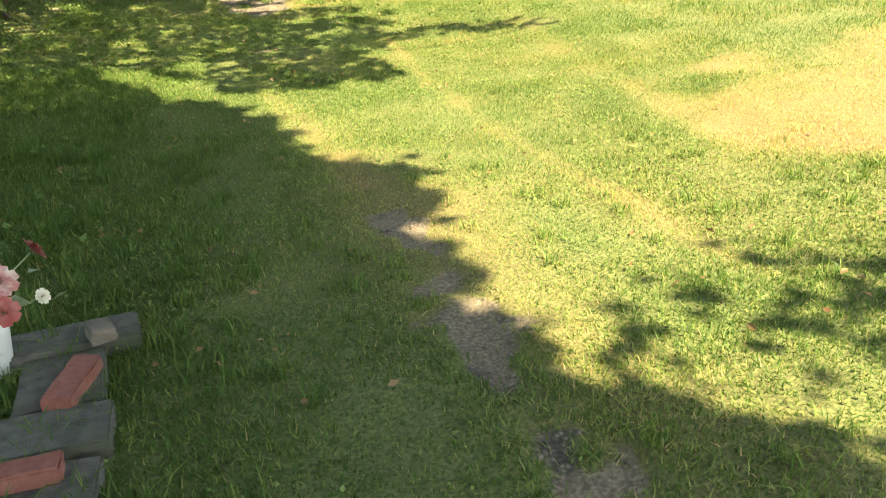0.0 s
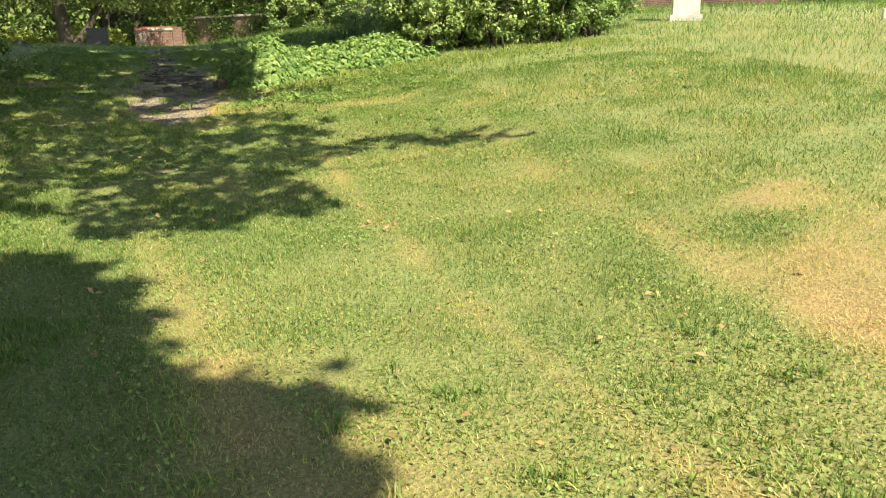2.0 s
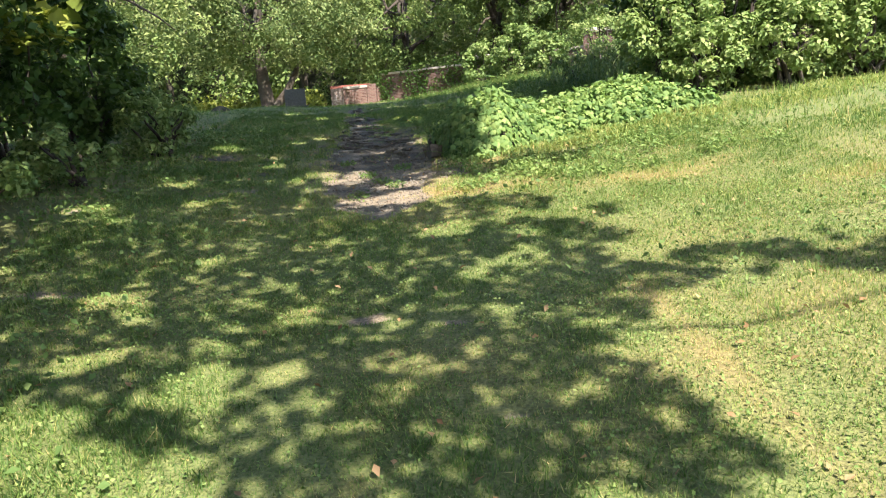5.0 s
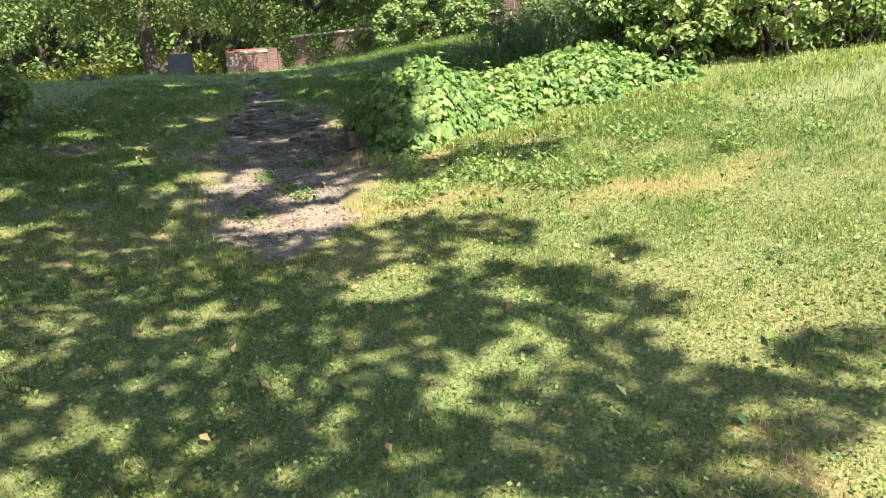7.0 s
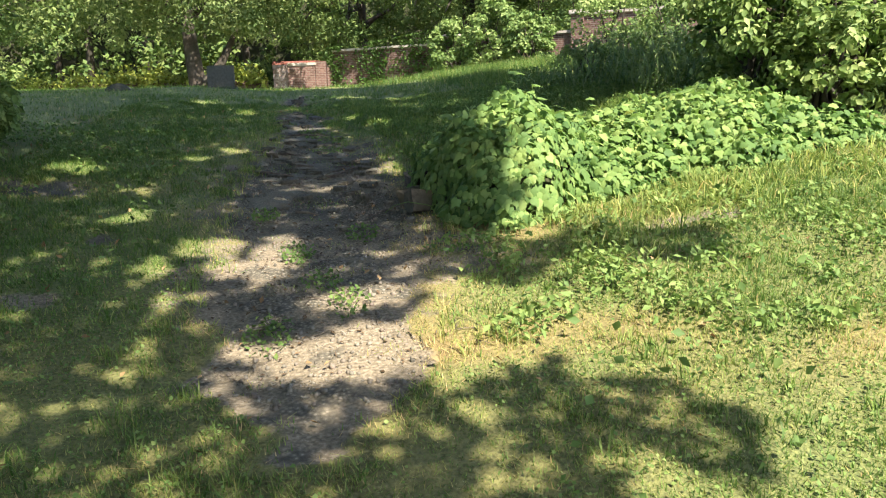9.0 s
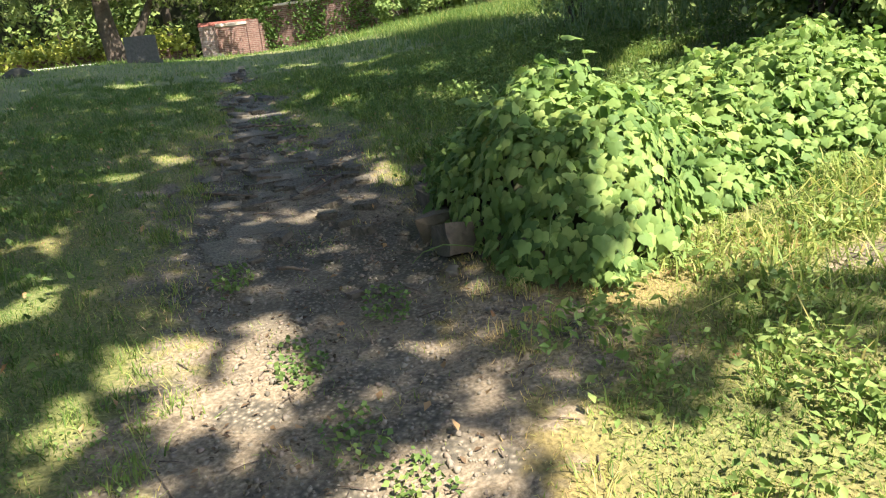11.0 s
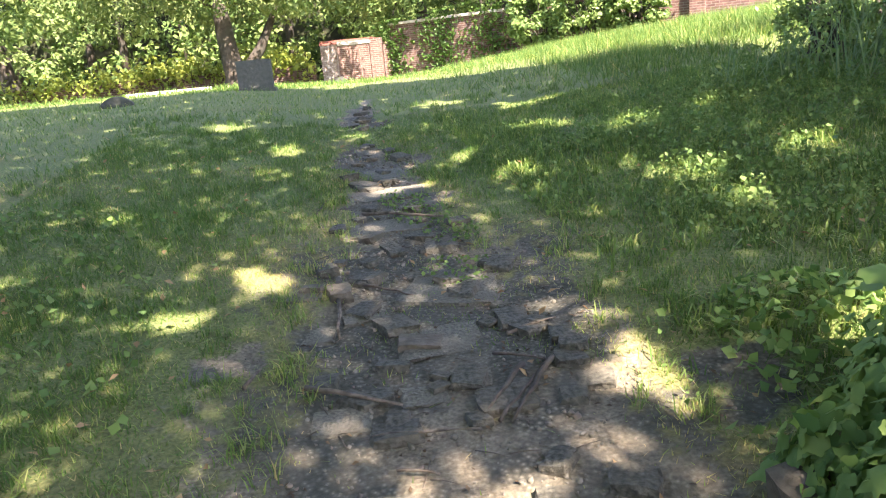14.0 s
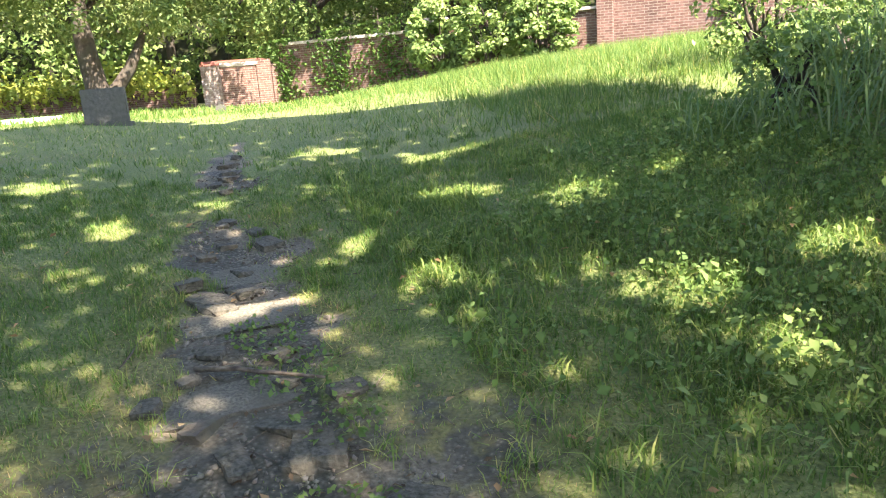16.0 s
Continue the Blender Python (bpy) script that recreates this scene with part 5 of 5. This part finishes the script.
def litter():
    """Dead leaf scraps and bits of twig trodden into the path."""
    n = 2600
    x, y = rng.uniform(-0.4, 1.4, n), rng.uniform(12.8, 23.5, n)
    k = (dirt_at(x, y) > 0.3) & (rng.random(n) < 0.6 + 0.6 * value_noise(x, y, 0.5, 81))
    x, y = x[k], y[k]
    ob = new("leaf_litter", leaves("leaf_litter", np.stack([x, y, top(x, y) + 0.008], 1), 0.03, M_LITTER, 3.0, 0.5))
    tagged(ob, "dark scraps of dead leaves trodden into the path", "leaf litter", kind="stuff")
    tubes = []
    for _ in range(220):
        a = Vector((random.uniform(-0.25, 1.2), random.uniform(13, 23), 0))
        w, ln = random.uniform(0, 6.28), random.uniform(0.04, 0.14)
        b = a + Vector((math.cos(w) * ln, math.sin(w) * ln, 0))
        a.z, b.z = topf(a.x, a.y) + 0.006, topf(b.x, b.y) + 0.009
        tubes.append(tube([a, a.lerp(b, 0.5) + Vector((0, 0, 0.004)), b], [0.003, 0.0028, 0.0015], 4))
    tagged(new("twig_litter", joined(tubes, "twig_litter", M_TWIG)), "small broken twigs scattered on the path", "twigs", kind="stuff")


litter()
PG = "broken paving on the path"
for k, (rx, ry, a, b) in enumerate(((0.49, 18.11, 0.62, 0.42), (0.04, 17.93, 0.26, 0.2), (-0.18, 17.77, 0.2, 0.2), (0.28, 17.14, 0.24, 0.16), (0.47, 17.2, 0.2, 0.16), (-0.05, 17.04, 0.26, 0.2), (-0.04, 19.15, 0.5, 0.3), (0.32, 20.58, 0.6, 0.35), (0.3, 20.04, 0.5, 0.25), (-0.26, 18.15, 0.22, 0.16), (0.04, 16.12, 0.5, 0.5), (0.14, 16.44, 0.35, 0.3), (0.39, 17.57, 0.5, 0.3), (0.18, 19.94, 0.6, 0.3), (0.11, 19.2, 0.24, 0.2), (0.27, 19.18, 0.5, 0.3))):
    rock("asphalt_slab", (rx, ry), (a * 0.85, b * 0.85, 0.05), (6.6 + random.uniform(-1, 1), random.uniform(-1, 1), random.uniform(-16, 16)), "flat worn slab of old pebbly asphalt", M_SLAB, 140 + k, PG, 0.78, 0.4, "asphalt")
for k, (rx, ry, a, b, c) in enumerate(((-0.08, 18.15, 0.17, 0.12, 0.07), (-0.16, 18.45, 0.15, 0.12, 0.06), (0.06, 18.35, 0.20, 0.16, 0.06), (-0.22, 18.2, 0.12, 0.10, 0.06), (0.02, 17.15, 0.17, 0.10, 0.05), (-0.12, 17.3, 0.12, 0.10, 0.04),
                                       (0.30, 17.55, 0.20, 0.14, 0.06), (0.22, 18.75, 0.20, 0.10, 0.05), (0.42, 18.9, 0.24, 0.1, 0.05), (0.10, 19.0, 0.18, 0.1, 0.05), (0.55, 18.7, 0.16, 0.12, 0.05))):
    rock("path_stone", (rx, ry), (a, b, c), (random.uniform(-6, 6), random.uniform(-6, 6), random.uniform(0, 180)), "flat grey-brown stone set in the path edge", M_ASPHALT if k % 3 else M_STONE, 10 + k, PG, 0.42, 0.3)
for k, (rx, ry, s) in enumerate(((0.30, 16.15, 0.11), (0.62, 16.4, 0.12), (0.72, 16.2, 0.10), (0.80, 16.0, 0.11), (0.68, 16.6, 0.10), (0.88, 16.45, 0.12), (0.46, 16.9, 0.08), (0.15, 15.85, 0.07), (0.55, 15.7, 0.06), (0.4, 19.5, 0.1), (0.1, 19.6, 0.09),
                                 (0.22, 20.6, 0.1), (0.0, 20.9, 0.09), (0.1, 21.6, 0.1), (0.3, 21.3, 0.09), (0.05, 23.2, 0.12), (0.0, 23.6, 0.11), (-0.05, 22.9, 0.1), (0.05, 22.5, 0.1), (0.1, 24.0, 0.1))):
    rock("asphalt_lump", (rx, ry), (s * 1.3, s, s * 0.5), (random.uniform(-10, 10), random.uniform(-10, 10), random.uniform(0, 180)), "dark lump of broken asphalt on the path", M_ASPHALT, 40 + k, PG, 0.35, 0.2)
lump_rng = random.Random(12)
for k in range(46):
    ry = lump_rng.uniform(16.9, 19.3) if k < 34 else lump_rng.uniform(19.3, 23.8)
    rx = lump_rng.uniform(float(np.interp(ry, PATH_Y, PATH_L)) + 0.05, float(np.interp(ry, PATH_Y, PATH_R)) - 0.05)
    sz = lump_rng.uniform(0.05, 0.17)
    rock("asphalt_lump", (rx, ry), (sz * 1.3, sz, 0.03 + 0.15 * sz), (lump_rng.uniform(-8, 8), lump_rng.uniform(-8, 8), lump_rng.uniform(0, 180)), "dark lump of broken asphalt on the path", M_ASPHALT, 100 + k, PG, 0.42, 0.3)
rock("path_stone", (0.62, 15.2), (0.08, 0.06, 0.03), (0, 0, 20), "grey-brown worn stone on the path", M_STONE, 81, PG)
rock("path_stone", (0.10, 15.33), (0.06, 0.04, 0.025), (0, 0, 70), "small pale stone on the path", M_GRAVEL, 82, PG)
rock("path_stone", (1.12, 15.15), (0.10, 0.06, 0.04), (0, 0, 70), "tan stone beside the path", M_GRAVEL, 83, PG)


def stick(a, b, r, label="dry fallen stick lying across the path"):
    za, zb = topf(*a) + r + 0.012, topf(*b) + r + 0.012
    me = joined([limb((a[0], a[1], za), (b[0], b[1], zb), r, r * 0.45, 0.008, 6, 0.05)], "stick", M_TWIG)
    return tagged(new("stick", me), label, "stick", "fallen sticks")


for a, b, r in (((0.04, 19.45), (0.58, 19.16), 0.014), ((-0.09, 18.32), (-0.07, 17.69), 0.014), ((0.04, 18.25), (0.31, 18.06), 0.009), ((0.59, 17.35), (0.78, 17.23), 0.008), ((0.69, 17.21), (0.5, 16.92), 0.014), ((0.82, 17.23), (0.57, 16.83), 0.012), ((-0.19, 17.23), (0.19, 17.07), 0.013), ((0.07, 16.9), (0.46, 16.83), 0.007), ((0.15, 16.69), (0.29, 16.63), 0.007), ((0.68, 17.5), (0.92, 17.57), 0.009), ((-0.28, 19.53), (-0.18, 19.91), 0.006), ((-0.44, 17.28), (-0.38, 17.5), 0.01), ((0.26, 15.63), (0.43, 15.54), 0.014), ((0.45, 15.34), (0.51, 14.97), 0.005), ((0.61, 14.79), (0.62, 14.65), 0.008), ((0.87, 15.14), (0.94, 14.97), 0.006), ((0.53, 16.85), (0.81, 17.24), 0.008)):
    stick(a, b, r)

# ---- the grave plot with artificial flowers ----


def plot_piece(name, at, size, rz, label, material, category, seed, lift=0.0, tilt=(0, 0)):
    ob = new(name, bpy.data.meshes.new(name))
    bm = box(*size, 0.008, (0, 0, 0), 0.006, 2, seed)
    bm.to_mesh(ob.data)
    bm.free()
    ob.data.materials.append(material)
    ob.matrix_world = pose(at[0], at[1], topf(at[0], at[1]) - 0.02 + lift, tilt[0], tilt[1], rz)
    return tagged(ob, label, category, "grave plot edging")


plot_piece("edging_stone", (-0.81, 2.97), (0.52, 0.24, 0.10), 10, "mossy concrete block edging a grave plot", M_CONC, "kerb", 1)
plot_piece("edging_stone", (-0.79, 2.64), (0.30, 0.42, 0.09), 8, "mossy concrete block edging a grave plot", M_CONC, "kerb", 2)
plot_piece("edging_stone", (-0.75, 2.28), (0.36, 0.26, 0.10), 4, "mossy concrete block edging a grave plot", M_CONC, "kerb", 3)
plot_piece("edging_stone", (-0.75, 2.0), (0.36, 0.24, 0.08), 2, "mossy concrete block edging a grave plot", M_CONC, "kerb", 4)
plot_piece("edging_stone", (-1.4, 2.84), (0.5, 0.24, 0.09), 3, "mossy concrete block edging a grave plot", M_CONC, "kerb", 5)
plot_piece("brick", (-0.73, 2.55), (0.105, 0.30, 0.062), -12, "old red brick lying on mossy edging", M_REDBRICK, "brick", 6, 0.09, (2, 2))
plot_piece("brick", (-0.77, 2.04), (0.20, 0.10, 0.06), 6, "old red brick lying on mossy edging", M_REDBRICK, "brick", 7, 0.08)
rock("stone_chip", (-0.68, 2.88), (0.09, 0.09, 0.07), (10, 5, 30), "pale broken stone chip on the edging", M_GRAVEL, 90, "grave plot edging", -1.2, 0.4)


def bouquet(at):
    z = topf(*at)
    ob = empty("flower_vase", (at[0], at[1], z), "white plastic vase of faded artificial roses", "flowers")
    me = joined([tube([(0, 0, 0), (0, 0, 0.02), (0, 0, 0.2), (0, 0, 0.23)], [0.05, 0.055, 0.075, 0.08], 16)], "vase", M_VASE)
    part_me("vase", me, ob)
    heads = (((0.03, 0.02, 0.43), M_PETAL_PINK, 0.065), ((0.02, -0.05, 0.34), M_PETAL_PINK, 0.075), ((0.16, 0.18, 0.44), M_PETAL_RED, 0.055), ((-0.06, 0.05, 0.52), M_PETAL_CREAM, 0.06), ((0.22, -0.03, 0.33), M_PETAL_CREAM, 0.03), ((0.09, -0.02, 0.40), M_PETAL_PINK, 0.06), ((0.10, -0.09, 0.31), M_PETAL_RED, 0.055), ((-0.08, -0.08, 0.40), M_PETAL_RED, 0.06), ((-0.12, 0.12, 0.42), M_PETAL_PINK, 0.06))
    for p, material, s in heads:
        p, s = Vector(p), s * 0.82
        part_me("flower_stem", joined([limb((0, 0, 0.2), p, 0.004, 0.003, 0.02, 4)], "flower_stem", M_SILKLEAF), ob)
        vs, fs = [], []
        out = Vector((p.x, p.y - 0.12, 0.12)).normalized()
        q = out.to_track_quat("Z", "Y")
        for ring, (cnt, rad, open_a) in enumerate(((3, 0.3, 0.15), (4, 0.5, 0.4), (5, 0.72, 0.65), (6, 0.9, 0.9), (7, 1.05, 1.15))):
            for k in range(cnt):
                w = 6.283 * k / cnt + ring * 0.5
                o = len(vs)
                for a, l in ((-0.5, 0.25), (0.5, 0.25), (-0.55, 0.75), (0.55, 0.75), (-0.25, 1.0), (0.25, 1.0)):
                    ang = w + a * 1.1
                    rr = s * rad * (0.35 + 0.65 * l) * (0.35 + math.sin(open_a) * l)
                    vs.append(p + q @ Vector((math.cos(ang) * rr, math.sin(ang) * rr, s * (0.2 + l * math.cos(open_a) * 0.8))))
                fs += [(o, o + 1, o + 3), (o, o + 3, o + 2), (o + 2, o + 3, o + 5), (o + 2, o + 5, o + 4)]
        part_me("flower_head", np_mesh("flower_head", np.array([tuple(v) for v in vs]), np.array(fs), material), ob)
    lf = rng.normal(0, 1, (16, 3)) * np.array([0.11, 0.09, 0.05]) + np.array([0.05, 0, 0.32])
    for k, p in enumerate(lf):
        part_me("silk_leaf", leaves("silk_leaf", p[None], 0.085, M_SILKLEAF, 0.6, 0.6), ob)
    return ob


bouquet((-1.06, 2.84))
